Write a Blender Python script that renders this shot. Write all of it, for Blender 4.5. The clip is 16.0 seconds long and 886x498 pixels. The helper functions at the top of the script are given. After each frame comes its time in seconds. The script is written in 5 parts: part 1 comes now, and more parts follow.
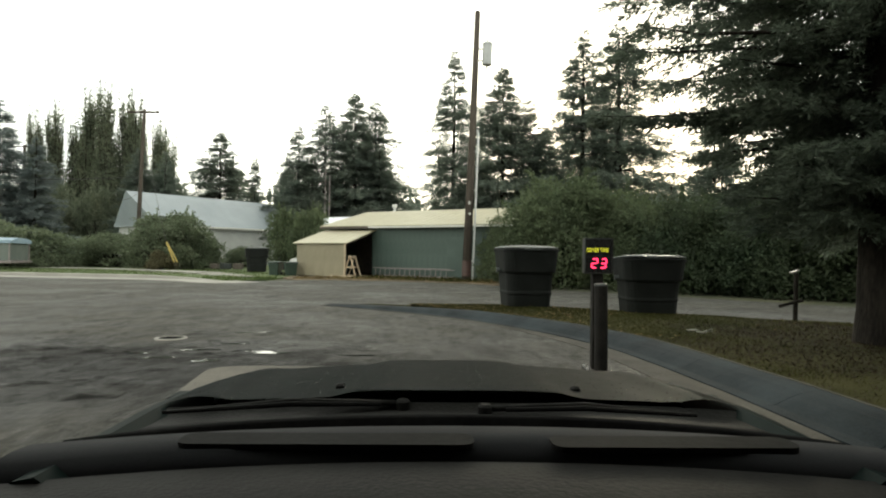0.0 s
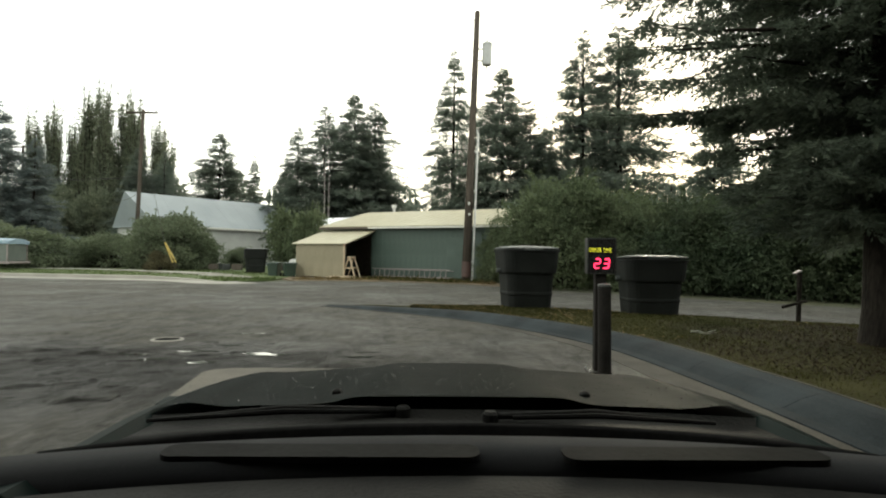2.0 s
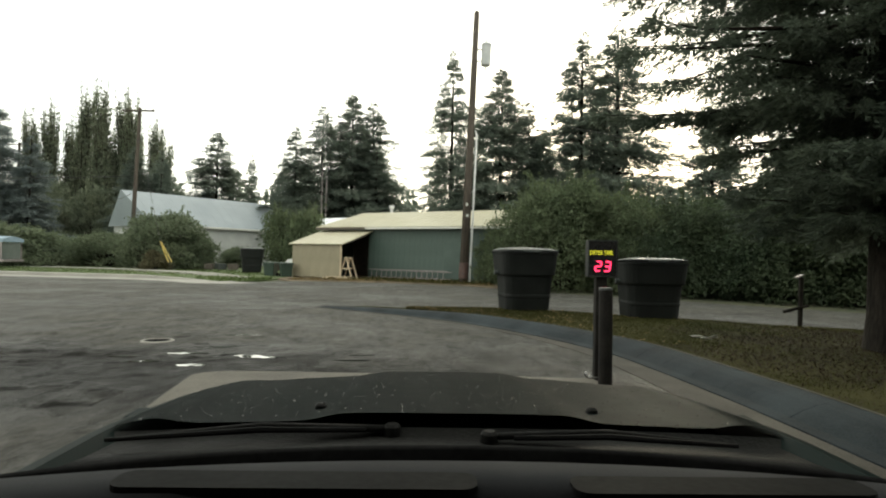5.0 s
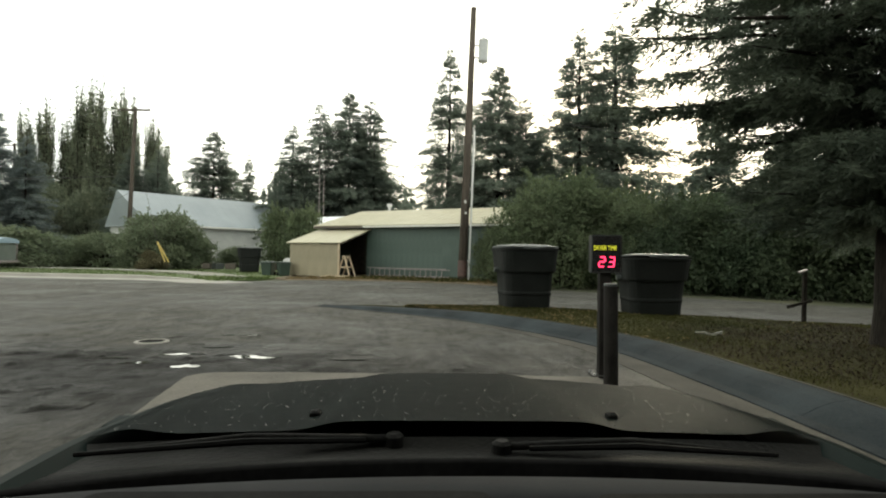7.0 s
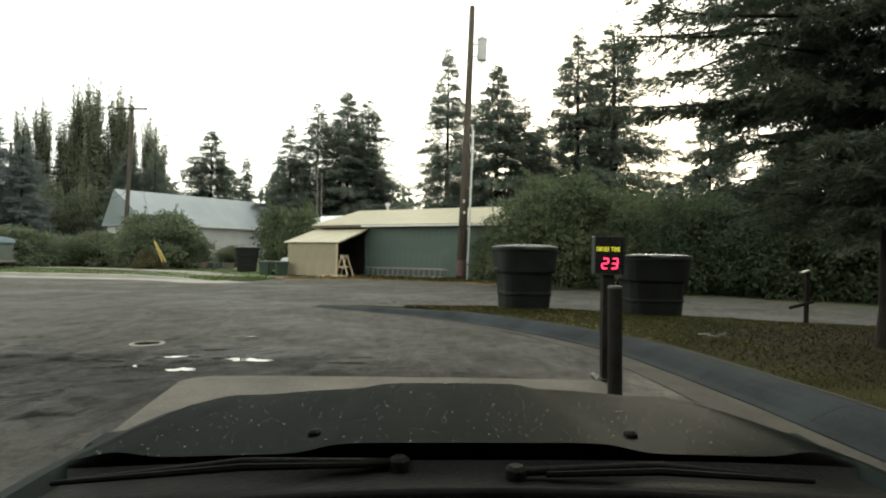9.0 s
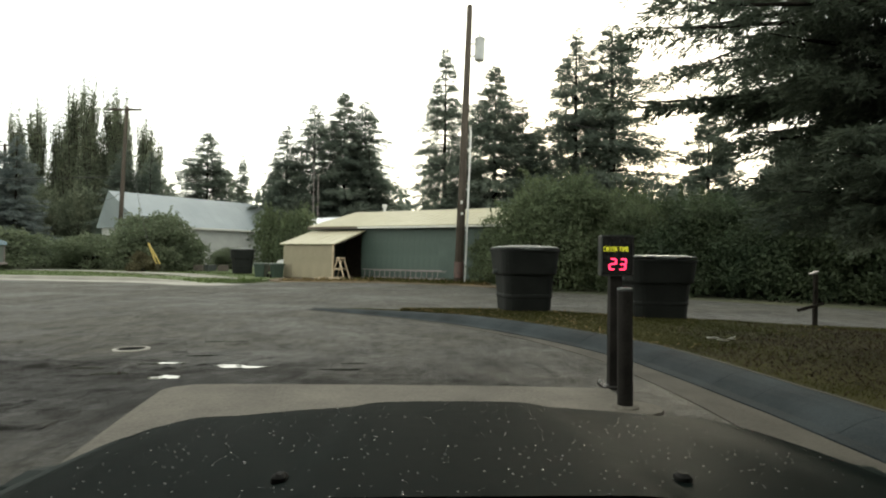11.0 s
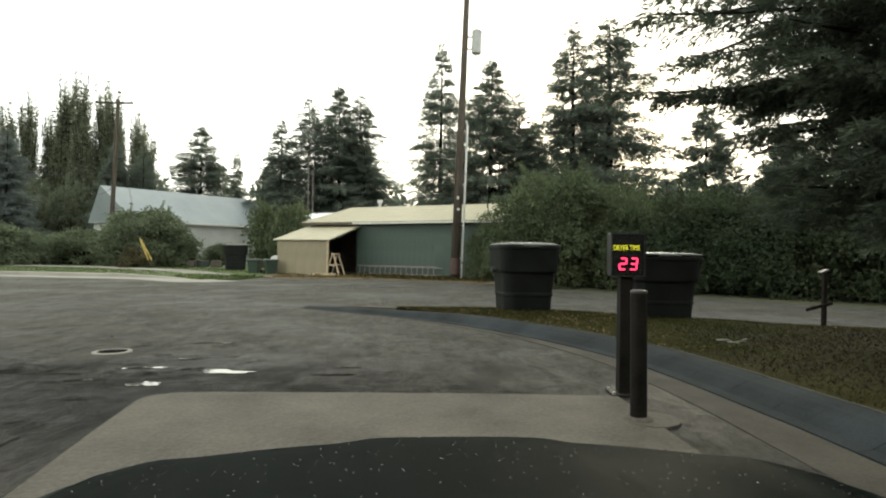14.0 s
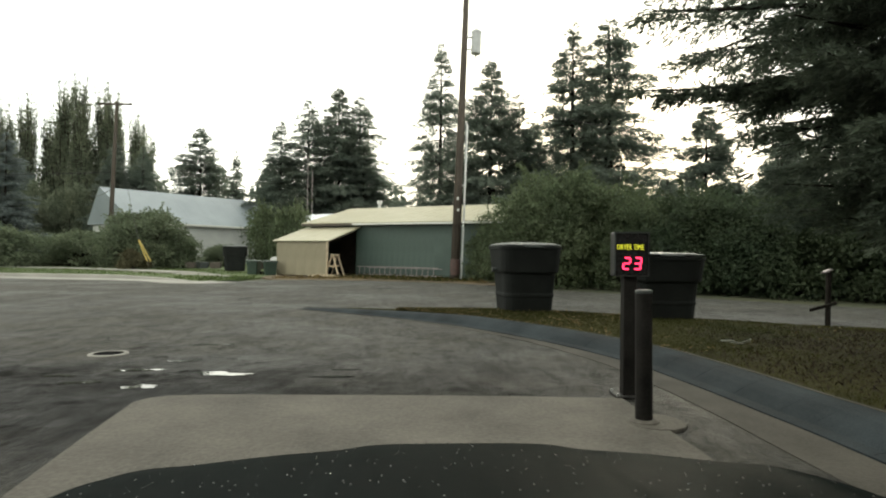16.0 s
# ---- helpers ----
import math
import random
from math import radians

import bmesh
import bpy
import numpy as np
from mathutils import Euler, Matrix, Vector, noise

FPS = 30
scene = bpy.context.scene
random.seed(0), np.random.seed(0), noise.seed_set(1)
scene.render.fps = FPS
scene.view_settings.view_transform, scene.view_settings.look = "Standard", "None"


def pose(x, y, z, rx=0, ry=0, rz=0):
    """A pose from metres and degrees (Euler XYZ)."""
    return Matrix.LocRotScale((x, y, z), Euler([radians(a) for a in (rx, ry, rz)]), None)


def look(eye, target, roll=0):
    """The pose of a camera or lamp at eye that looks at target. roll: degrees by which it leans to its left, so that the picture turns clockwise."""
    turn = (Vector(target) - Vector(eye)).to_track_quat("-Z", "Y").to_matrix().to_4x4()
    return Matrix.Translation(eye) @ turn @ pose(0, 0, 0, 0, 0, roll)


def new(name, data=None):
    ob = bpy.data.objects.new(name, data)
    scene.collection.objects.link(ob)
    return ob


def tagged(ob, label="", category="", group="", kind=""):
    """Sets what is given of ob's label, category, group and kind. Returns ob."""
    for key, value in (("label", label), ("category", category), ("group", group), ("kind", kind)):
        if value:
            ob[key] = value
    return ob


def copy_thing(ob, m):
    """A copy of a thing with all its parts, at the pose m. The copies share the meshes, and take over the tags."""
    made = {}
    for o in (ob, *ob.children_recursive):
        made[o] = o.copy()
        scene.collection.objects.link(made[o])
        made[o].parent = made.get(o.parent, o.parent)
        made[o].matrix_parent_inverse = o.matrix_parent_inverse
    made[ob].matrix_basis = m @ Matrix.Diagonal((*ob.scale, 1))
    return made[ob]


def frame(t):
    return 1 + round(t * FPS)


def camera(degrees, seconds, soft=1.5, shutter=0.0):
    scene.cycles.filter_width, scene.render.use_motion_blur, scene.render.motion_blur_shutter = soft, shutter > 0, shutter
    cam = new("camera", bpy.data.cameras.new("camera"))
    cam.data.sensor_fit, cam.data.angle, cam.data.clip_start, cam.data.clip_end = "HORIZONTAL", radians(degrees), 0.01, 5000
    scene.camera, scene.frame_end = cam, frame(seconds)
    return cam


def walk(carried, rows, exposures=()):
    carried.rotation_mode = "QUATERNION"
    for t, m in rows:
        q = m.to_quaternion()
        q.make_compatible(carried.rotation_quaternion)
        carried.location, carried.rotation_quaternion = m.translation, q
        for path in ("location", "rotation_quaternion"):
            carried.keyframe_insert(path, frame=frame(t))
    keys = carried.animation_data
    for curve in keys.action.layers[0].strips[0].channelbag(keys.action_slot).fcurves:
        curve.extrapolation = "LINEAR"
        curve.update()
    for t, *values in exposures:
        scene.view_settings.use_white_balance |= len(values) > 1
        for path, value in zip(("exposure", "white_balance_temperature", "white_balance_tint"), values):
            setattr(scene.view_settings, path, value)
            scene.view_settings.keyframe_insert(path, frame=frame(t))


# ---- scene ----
cam = camera(75.0, 16.0, soft=2.0)
PATH = [
    (0, (0.421, -1.298, 1.17), (0.481, 0.701, 1.193), 0.8),
    (0.5, (0.397, -1.299, 1.175), (0.463, 0.7, 1.199), 0.9),
    (1, (0.415, -1.273, 1.148), (0.477, 0.726, 1.174), 0.9),
    (1.5, (0.404, -1.223, 1.169), (0.47, 0.775, 1.192), 0.9),
    (2, (0.415, -1.2, 1.162), (0.477, 0.799, 1.188), 0.8),
    (2.5, (0.4, -1.195, 1.17), (0.467, 0.804, 1.194), 0.8),
    (3, (0.409, -1.181, 1.163), (0.474, 0.818, 1.189), 0.9),
    (3.5, (0.406, -1.167, 1.174), (0.475, 0.832, 1.197), 0.8),
    (4, (0.399, -1.139, 1.16), (0.47, 0.86, 1.188), 0.9),
    (4.2, (0.43, -1.105, 1.171), (0.502, 0.893, 1.201), 1.3),
    (6.5, (0.417, -0.981, 1.149), (0.488, 1.018, 1.179), 0.9),
    (7, (0.414, -0.904, 1.149), (0.491, 1.094, 1.173), 0.8),
    (7.5, (0.391, -0.897, 1.167), (0.472, 1.101, 1.19), 0.9),
    (8, (0.395, -0.875, 1.161), (0.476, 1.123, 1.186), 0.9),
    (8.5, (0.379, -0.863, 1.17), (0.465, 1.135, 1.193), 0.9),
    (9, (0.394, -0.806, 1.171), (0.478, 1.192, 1.192), 0.8),
    (11.5, (0.402, -0.451, 1.155), (0.497, 1.546, 1.184), 0.7),
    (12, (0.405, -0.421, 1.171), (0.501, 1.576, 1.195), 0.7),
    (12.5, (0.398, -0.39, 1.177), (0.497, 1.608, 1.203), 0.8),
    (13, (0.403, -0.318, 1.179), (0.502, 1.679, 1.204), 0.8),
    (13.5, (0.39, -0.249, 1.179), (0.495, 1.749, 1.199), 0.8),
    (14, (0.386, -0.162, 1.185), (0.495, 1.835, 1.198), 0.8),
    (14.5, (0.393, -0.154, 1.172), (0.498, 1.843, 1.189), 0.7),
    (15, (0.396, -0.122, 1.18), (0.502, 1.875, 1.195), 0.7),
    (15.5, (0.384, -0.103, 1.178), (0.493, 1.894, 1.195), 0.8),
    (16, (0.383, -0.078, 1.173), (0.493, 1.919, 1.19), 0.7),
]
walk(cam, [(t, look(eye, target, roll)) for t, eye, target, roll in PATH], exposures=[(0.0, 0.90, 6750, 1), (16.0, 0.90, 6750, 1)])

# ---- world, sun ----
SUN_AZ, SUN_EL = radians(19), radians(14)  # sun ahead and to the right of the street, low behind the spruces
world = bpy.data.worlds.new("world")
scene.world = world
world.use_nodes = True
wn, wl = world.node_tree.nodes, world.node_tree.links
wn.clear()
w_out = wn.new("ShaderNodeOutputWorld")
w_bg = wn.new("ShaderNodeBackground")
w_bg.inputs["Strength"].default_value = 0.12
w_sky = wn.new("ShaderNodeTexSky")
w_sky.sky_type = "NISHITA"
w_sky.sun_disc = False
w_sky.sun_elevation = SUN_EL
w_sky.sun_rotation = SUN_AZ
w_sky.dust_density = 2.0
w_tc = wn.new("ShaderNodeTexCoord")
w_map = wn.new("ShaderNodeMapping")
w_map.inputs["Scale"].default_value = (1.6, 1.6, 5.0)
w_noise = wn.new("ShaderNodeTexNoise")
w_noise.inputs["Scale"].default_value = 1.3
w_noise.inputs["Detail"].default_value = 6.0
w_noise.inputs["Roughness"].default_value = 0.55
w_ramp = wn.new("ShaderNodeValToRGB")
w_ramp.color_ramp.elements[0].position = 0.27
w_ramp.color_ramp.elements[0].color = (5.9, 6.3, 6.9, 1)
w_ramp.color_ramp.elements[1].position = 0.52
w_ramp.color_ramp.elements[1].color = (12.0, 11.7, 11.0, 1)
w_mix = wn.new("ShaderNodeMixRGB")
w_mix.inputs["Fac"].default_value = 0.8
wl.new(w_tc.outputs["Generated"], w_map.inputs["Vector"])
wl.new(w_map.outputs["Vector"], w_noise.inputs["Vector"])
wl.new(w_noise.outputs["Fac"], w_ramp.inputs["Fac"])
wl.new(w_sky.outputs["Color"], w_mix.inputs["Color1"])
wl.new(w_ramp.outputs["Color"], w_mix.inputs["Color2"])
w_sep = wn.new("ShaderNodeSeparateXYZ")
w_fall = wn.new("ShaderNodeMapRange")
w_fall.interpolation_type = "SMOOTHSTEP"
w_fall.inputs["From Min"].default_value, w_fall.inputs["From Max"].default_value = 0.36, 0.95
w_fall.inputs["To Min"].default_value, w_fall.inputs["To Max"].default_value = 1.0, 0.8
w_dim = wn.new("ShaderNodeMixRGB")
w_dim.blend_type = "MULTIPLY"
w_dim.inputs["Fac"].default_value = 1.0
wl.new(w_tc.outputs["Generated"], w_sep.inputs["Vector"])
wl.new(w_sep.outputs["Z"], w_fall.inputs["Value"])
wl.new(w_mix.outputs["Color"], w_dim.inputs["Color1"])
wl.new(w_fall.outputs["Result"], w_dim.inputs["Color2"])
wl.new(w_dim.outputs["Color"], w_bg.inputs["Color"])
wl.new(w_bg.outputs["Background"], w_out.inputs["Surface"])

sun = new("sun", bpy.data.lights.new("sun", "SUN"))
sun.data.energy = 0.9
sun.data.angle = radians(14)
sun.data.color = (1.0, 0.9, 0.74)
sun.matrix_world = look((60 * math.sin(SUN_AZ), 60 * math.cos(SUN_AZ), 60 * math.tan(SUN_EL)), (0, 0, 0))


# ---- materials ----
def mat(name, a, b, rough=0.7, scale=6.0, fine=60.0, bump=0.25, metal=0.0, rough_b=None, coat=0.0, per_object=0.0, per_island=0.0, stretch=(1, 1, 1), lo=0.35, hi=0.65):
    """Two colours mixed by a coarse and a fine noise, with relief and uneven gloss."""
    m = bpy.data.materials.new(name)
    m.use_nodes = True
    n, l = m.node_tree.nodes, m.node_tree.links
    p = n["Principled BSDF"]
    tc = n.new("ShaderNodeTexCoord")
    mp = n.new("ShaderNodeMapping")
    mp.inputs["Scale"].default_value = stretch
    l.new(tc.outputs["Object"], mp.inputs["Vector"])
    big, small = n.new("ShaderNodeTexNoise"), n.new("ShaderNodeTexNoise")
    for node, s, d in ((big, scale, 5.0), (small, fine, 3.0)):
        node.inputs["Scale"].default_value = s
        node.inputs["Detail"].default_value = d
        l.new(mp.outputs["Vector"], node.inputs["Vector"])
    add = n.new("ShaderNodeMath")
    add.operation = "MULTIPLY_ADD"
    l.new(small.outputs["Fac"], add.inputs[0])
    add.inputs[1].default_value = 0.4
    mul = n.new("ShaderNodeMath")
    mul.operation = "MULTIPLY"
    mul.inputs[1].default_value = 0.6
    l.new(big.outputs["Fac"], mul.inputs[0])
    l.new(mul.outputs[0], add.inputs[2])
    ramp = n.new("ShaderNodeValToRGB")
    ramp.color_ramp.elements[0].position, ramp.color_ramp.elements[1].position = lo, hi
    ramp.color_ramp.elements[0].color, ramp.color_ramp.elements[1].color = (*a, 1), (*b, 1)
    l.new(add.outputs[0], ramp.inputs["Fac"])
    colour = ramp.outputs["Color"]
    if per_object or per_island:
        if per_object:
            rnd = n.new("ShaderNodeObjectInfo").outputs["Random"]
        else:
            rnd = n.new("ShaderNodeNewGeometry").outputs["Random Per Island"]
        hsv = n.new("ShaderNodeHueSaturation")
        rng = n.new("ShaderNodeMapRange")
        amount = per_object or per_island
        rng.inputs["To Min"].default_value, rng.inputs["To Max"].default_value = 1 - amount, 1 + amount
        l.new(rnd, rng.inputs["Value"])
        l.new(rng.outputs["Result"], hsv.inputs["Value"])
        l.new(colour, hsv.inputs["Color"])
        colour = hsv.outputs["Color"]
    l.new(colour, p.inputs["Base Color"])
    p.inputs["Metallic"].default_value = metal
    rr = n.new("ShaderNodeMapRange")
    rr.inputs["To Min"].default_value, rr.inputs["To Max"].default_value = rough, rough if rough_b is None else rough_b
    rr.inputs["From Min"].default_value, rr.inputs["From Max"].default_value = 0.3, 0.7
    l.new(add.outputs[0], rr.inputs["Value"])
    l.new(rr.outputs["Result"], p.inputs["Roughness"])
    p.inputs["Coat Weight"].default_value = coat
    p.inputs["Coat Roughness"].default_value = 0.04
    if bump:
        bp = n.new("ShaderNodeBump")
        bp.inputs["Strength"].default_value = bump
        bp.inputs["Distance"].default_value = 0.02
        l.new(small.outputs["Fac"], bp.inputs["Height"])
        l.new(bp.outputs["Normal"], p.inputs["Normal"])
    return m


def leaf_mat(name, a, b, fine=3.0):
    """Foliage: uneven green from clump to clump, a little light through the leaf."""
    m = mat(name, a, b, rough=0.6, scale=0.5, fine=fine, bump=0.0, per_island=0.35)
    m.node_tree.nodes["Principled BSDF"].inputs["Specular IOR Level"].default_value = 0.2
    n, l = m.node_tree.nodes, m.node_tree.links
    p, out = n["Principled BSDF"], n["Material Output"]
    tr = n.new("ShaderNodeBsdfTranslucent")
    l.new(p.inputs["Base Color"].links[0].from_socket, tr.inputs["Color"])
    mx = n.new("ShaderNodeMixShader")
    mx.inputs["Fac"].default_value = 0.5
    l.new(p.outputs["BSDF"], mx.inputs[1])
    l.new(tr.outputs["BSDF"], mx.inputs[2])
    l.new(mx.outputs["Shader"], out.inputs["Surface"])
    return m


def asphalt_mat():
    """Worn damp asphalt: stones, mottled patches, dark damp stains, fine cracks, a dark stain round the potholes."""
    m = mat("asphalt", (0.021, 0.020, 0.016), (0.070, 0.067, 0.055), rough=0.55, rough_b=0.9, scale=1.7, fine=70.0, bump=0.6, lo=0.34, hi=0.66, stretch=(1.2, 0.7, 1))
    n, l = m.node_tree.nodes, m.node_tree.links
    p = n["Principled BSDF"]
    tc = n.new("ShaderNodeTexCoord")

    def noise_node(scale, detail, rough=0.55, stretch=(1, 1, 1)):
        mp = n.new("ShaderNodeMapping")
        mp.inputs["Scale"].default_value = stretch
        l.new(tc.outputs["Object"], mp.inputs["Vector"])
        nd = n.new("ShaderNodeTexNoise")
        nd.inputs["Scale"].default_value, nd.inputs["Detail"].default_value, nd.inputs["Roughness"].default_value = scale, detail, rough
        l.new(mp.outputs["Vector"], nd.inputs["Vector"])
        return nd.outputs["Fac"]

    def ranged(value, a, b, c, d):
        mr = n.new("ShaderNodeMapRange")
        for key, x in (("From Min", a), ("From Max", b), ("To Min", c), ("To Max", d)):
            mr.inputs[key].default_value = x
        l.new(value, mr.inputs["Value"])
        return mr.outputs["Result"]

    def times(a, b):
        mm = n.new("ShaderNodeMath")
        mm.operation = "MULTIPLY"
        l.new(a, mm.inputs[0])
        l.new(b, mm.inputs[1])
        return mm.outputs[0]

    damp = ranged(noise_node(0.45, 8, 0.66, (0.8, 0.8, 1)), 0.40, 0.60, 0.62, 1.15)
    grit = ranged(noise_node(6.0, 10, 0.80, (1.3, 0.5, 1)), 0.34, 0.66, 0.45, 1.55)
    gravel = ranged(noise_node(24.0, 6, 0.75, (1.0, 0.6, 1)), 0.36, 0.64, 0.55, 1.45)
    # stain round the potholes
    off = n.new("ShaderNodeVectorMath")
    off.operation = "SUBTRACT"
    off.inputs[1].default_value = (-2.6, 4.7, 0.0)
    l.new(tc.outputs["Object"], off.inputs[0])
    sc = n.new("ShaderNodeVectorMath")
    sc.operation = "MULTIPLY"
    sc.inputs[1].default_value = (0.17, 0.50, 0.0)
    l.new(off.outputs[0], sc.inputs[0])
    ln = n.new("ShaderNodeVectorMath")
    ln.operation = "LENGTH"
    l.new(sc.outputs[0], ln.inputs[0])
    wob = n.new("ShaderNodeMath")
    wob.operation = "ADD"
    l.new(ln.outputs["Value"], wob.inputs[0])
    l.new(ranged(noise_node(1.3, 7, 0.65), 0.25, 0.75, -0.55, 0.55), wob.inputs[1])
    stain = ranged(wob.outputs[0], 0.40, 1.25, 0.22, 1.0)
    # cracks
    warp = n.new("ShaderNodeMixRGB")
    warp.inputs["Fac"].default_value = 0.2
    l.new(tc.outputs["Object"], warp.inputs["Color1"])
    wn_ = n.new("ShaderNodeTexNoise")
    wn_.inputs["Scale"].default_value, wn_.inputs["Detail"].default_value = 1.6, 6
    l.new(tc.outputs["Object"], wn_.inputs["Vector"])
    l.new(wn_.outputs["Color"], warp.inputs["Color2"])
    vor = n.new("ShaderNodeTexVoronoi")
    vor.feature = "DISTANCE_TO_EDGE"
    vor.inputs["Scale"].default_value = 3.0
    l.new(warp.outputs["Color"], vor.inputs["Vector"])
    crack = ranged(vor.outputs["Distance"], 0.0, 0.05, 0.0, 1.0)
    keep = ranged(noise_node(0.8, 5), 0.47, 0.58, 1.0, 0.0)
    cr = n.new("ShaderNodeMath")
    cr.operation = "MAXIMUM"
    l.new(crack, cr.inputs[0])
    l.new(keep, cr.inputs[1])
    crk = ranged(cr.outputs[0], 0, 1, 0.25, 1.0)
    total = times(times(times(damp, grit), gravel), times(stain, crk))
    col = n.new("ShaderNodeMixRGB")
    col.blend_type = "MULTIPLY"
    col.inputs["Fac"].default_value = 1.0
    l.new(p.inputs["Base Color"].links[0].from_socket, col.inputs["Color1"])
    l.new(total, col.inputs["Color2"])
    l.new(col.outputs["Color"], p.inputs["Base Color"])
    l.new(times(ranged(damp, 0.62, 1.08, 0.55, 0.85), ranged(stain, 0.5, 1.0, 0.75, 1.0)), p.inputs["Roughness"])
    l.new(times(ranged(noise_node(5.0, 9, 0.8, (1.2, 0.5, 1)), 0.36, 0.64, 0.10, 0.66), stain), p.inputs["Specular IOR Level"])
    bp = n.new("ShaderNodeBump")
    bp.inputs["Strength"].default_value, bp.inputs["Distance"].default_value = 1.0, 0.10
    l.new(noise_node(4.2, 10, 0.72, (1, 0.6, 1)), bp.inputs["Height"])
    old = p.inputs["Normal"].links[0].from_socket
    l.new(old, bp.inputs["Normal"])
    l.new(bp.outputs["Normal"], p.inputs["Normal"])
    return m


def glow_mat(name, colour, strength):
    m = bpy.data.materials.new(name)
    m.use_nodes = True
    p = m.node_tree.nodes["Principled BSDF"]
    p.inputs["Base Color"].default_value = (*[c * 0.3 for c in colour], 1)
    p.inputs["Emission Color"].default_value = (*colour, 1)
    p.inputs["Emission Strength"].default_value = strength
    return m


def water_mat():
    m = bpy.data.materials.new("water")
    m.use_nodes = True
    n, l = m.node_tree.nodes, m.node_tree.links
    p = n["Principled BSDF"]
    p.inputs["Base Color"].default_value = (0.03, 0.03, 0.028, 1)
    p.inputs["Roughness"].default_value = 0.03
    p.inputs["IOR"].default_value = 1.9
    nz = n.new("ShaderNodeTexNoise")
    nz.inputs["Scale"].default_value = 9.0
    b = n.new("ShaderNodeBump")
    b.inputs["Strength"].default_value = 0.04
    l.new(nz.outputs["Fac"], b.inputs["Height"])
    l.new(b.outputs["Normal"], p.inputs["Normal"])
    return m


ASPHALT = asphalt_mat()
CONCRETE = mat("concrete", (0.048, 0.043, 0.036), (0.142, 0.130, 0.111), rough=0.75, rough_b=0.9, scale=1.6, fine=38, bump=0.3, lo=0.32, hi=0.68)
# darker than wet concrete: the spruce's shade is put into the kerb colour
KERB_CONC = mat("wet_shaded_kerb_concrete", (0.006, 0.009, 0.011), (0.036, 0.045, 0.050), rough=0.75, rough_b=0.95, scale=1.6, fine=95, bump=0.22, lo=0.36, hi=0.64)
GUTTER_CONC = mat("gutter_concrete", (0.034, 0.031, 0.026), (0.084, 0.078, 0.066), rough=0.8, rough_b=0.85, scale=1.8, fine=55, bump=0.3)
SIDEWALK = mat("sidewalk_concrete", (0.20, 0.192, 0.172), (0.29, 0.277, 0.25), rough=0.85, scale=1.0, fine=40)
SOIL = mat("soil_and_grass", (0.028, 0.036, 0.015), (0.068, 0.066, 0.032), rough=0.95, scale=0.6, fine=22, bump=0.8)
LAWN = mat("lawn_turf", (0.026, 0.028, 0.010), (0.058, 0.053, 0.021), rough=0.95, scale=0.9, fine=30, bump=0.9)
VERGE = mat("verge_turf", (0.050, 0.080, 0.024), (0.098, 0.122, 0.046), rough=0.95, scale=0.5, fine=24, bump=0.8)
GRAVEL = mat("gravel_and_leaves", (0.085, 0.062, 0.040), (0.20, 0.155, 0.10), rough=0.95, scale=1.2, fine=26, bump=0.9)
BLADE = leaf_mat("grass_blade", (0.028, 0.035, 0.011), (0.064, 0.061, 0.021))
BLADE_FRESH = leaf_mat("verge_grass_blade", (0.046, 0.078, 0.022), (0.094, 0.120, 0.044))
LEAF_LITTER = leaf_mat("fallen_leaves", (0.10, 0.075, 0.035), (0.20, 0.15, 0.07))
# distant needles paled and greyed: haze put into the base colour
NEEDLE_FAR = leaf_mat("far_needles_hazed", (0.105, 0.135, 0.116), (0.185, 0.212, 0.172))
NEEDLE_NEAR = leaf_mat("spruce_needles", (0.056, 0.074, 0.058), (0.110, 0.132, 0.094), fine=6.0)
# poplar leaves lightened as well, to carry the same haze
LEAF_POPLAR = leaf_mat("poplar_leaves", (0.12, 0.145, 0.105), (0.21, 0.23, 0.155))
LEAF_BUSH = leaf_mat("bush_leaves", (0.070, 0.094, 0.052), (0.130, 0.156, 0.086))
LEAF_DRY = leaf_mat("dry_brown_leaves", (0.078, 0.074, 0.042), (0.135, 0.122, 0.068))
# very dark brown, so the ground below the spruce reads as shaded
NEEDLE_SHADE = leaf_mat("shade_dark_needles", (0.020, 0.014, 0.008), (0.044, 0.032, 0.020))
# paler, bluer copy for the far left spruces, more haze in the colour
NEEDLE_HAZED = leaf_mat("hazed_spruce_needles", (0.125, 0.155, 0.155), (0.210, 0.240, 0.235))
LEAF_VERGE = leaf_mat("grey_green_shrub_leaves", (0.092, 0.118, 0.074), (0.165, 0.190, 0.120))
LEAF_HEDGE = leaf_mat("hedge_leaves", (0.034, 0.052, 0.030), (0.078, 0.098, 0.054))
BARK = mat("bark", (0.008, 0.007, 0.006), (0.034, 0.029, 0.024), rough=0.95, scale=5, fine=35, bump=0.9, stretch=(1, 1, 0.25))
POLE_WOOD = mat("weathered_pole_wood", (0.042, 0.035, 0.029), (0.105, 0.088, 0.073), rough=0.9, scale=6, fine=50, bump=0.5, stretch=(1, 1, 0.08))
STEEL_GREY = mat("grey_painted_steel", (0.36, 0.37, 0.37), (0.48, 0.49, 0.48), rough=0.5, scale=3, fine=40, bump=0.05)
GALV = mat("galvanised_steel", (0.45, 0.46, 0.46), (0.62, 0.62, 0.61), rough=0.4, metal=0.6, scale=5, fine=60, bump=0.05)
WIRE = mat("black_cable", (0.02, 0.02, 0.02), (0.04, 0.04, 0.04), rough=0.6, bump=0)
RED_MARK = mat("red_marker_plastic", (0.040, 0.028, 0.024), (0.085, 0.042, 0.034), rough=0.6, bump=0.1)
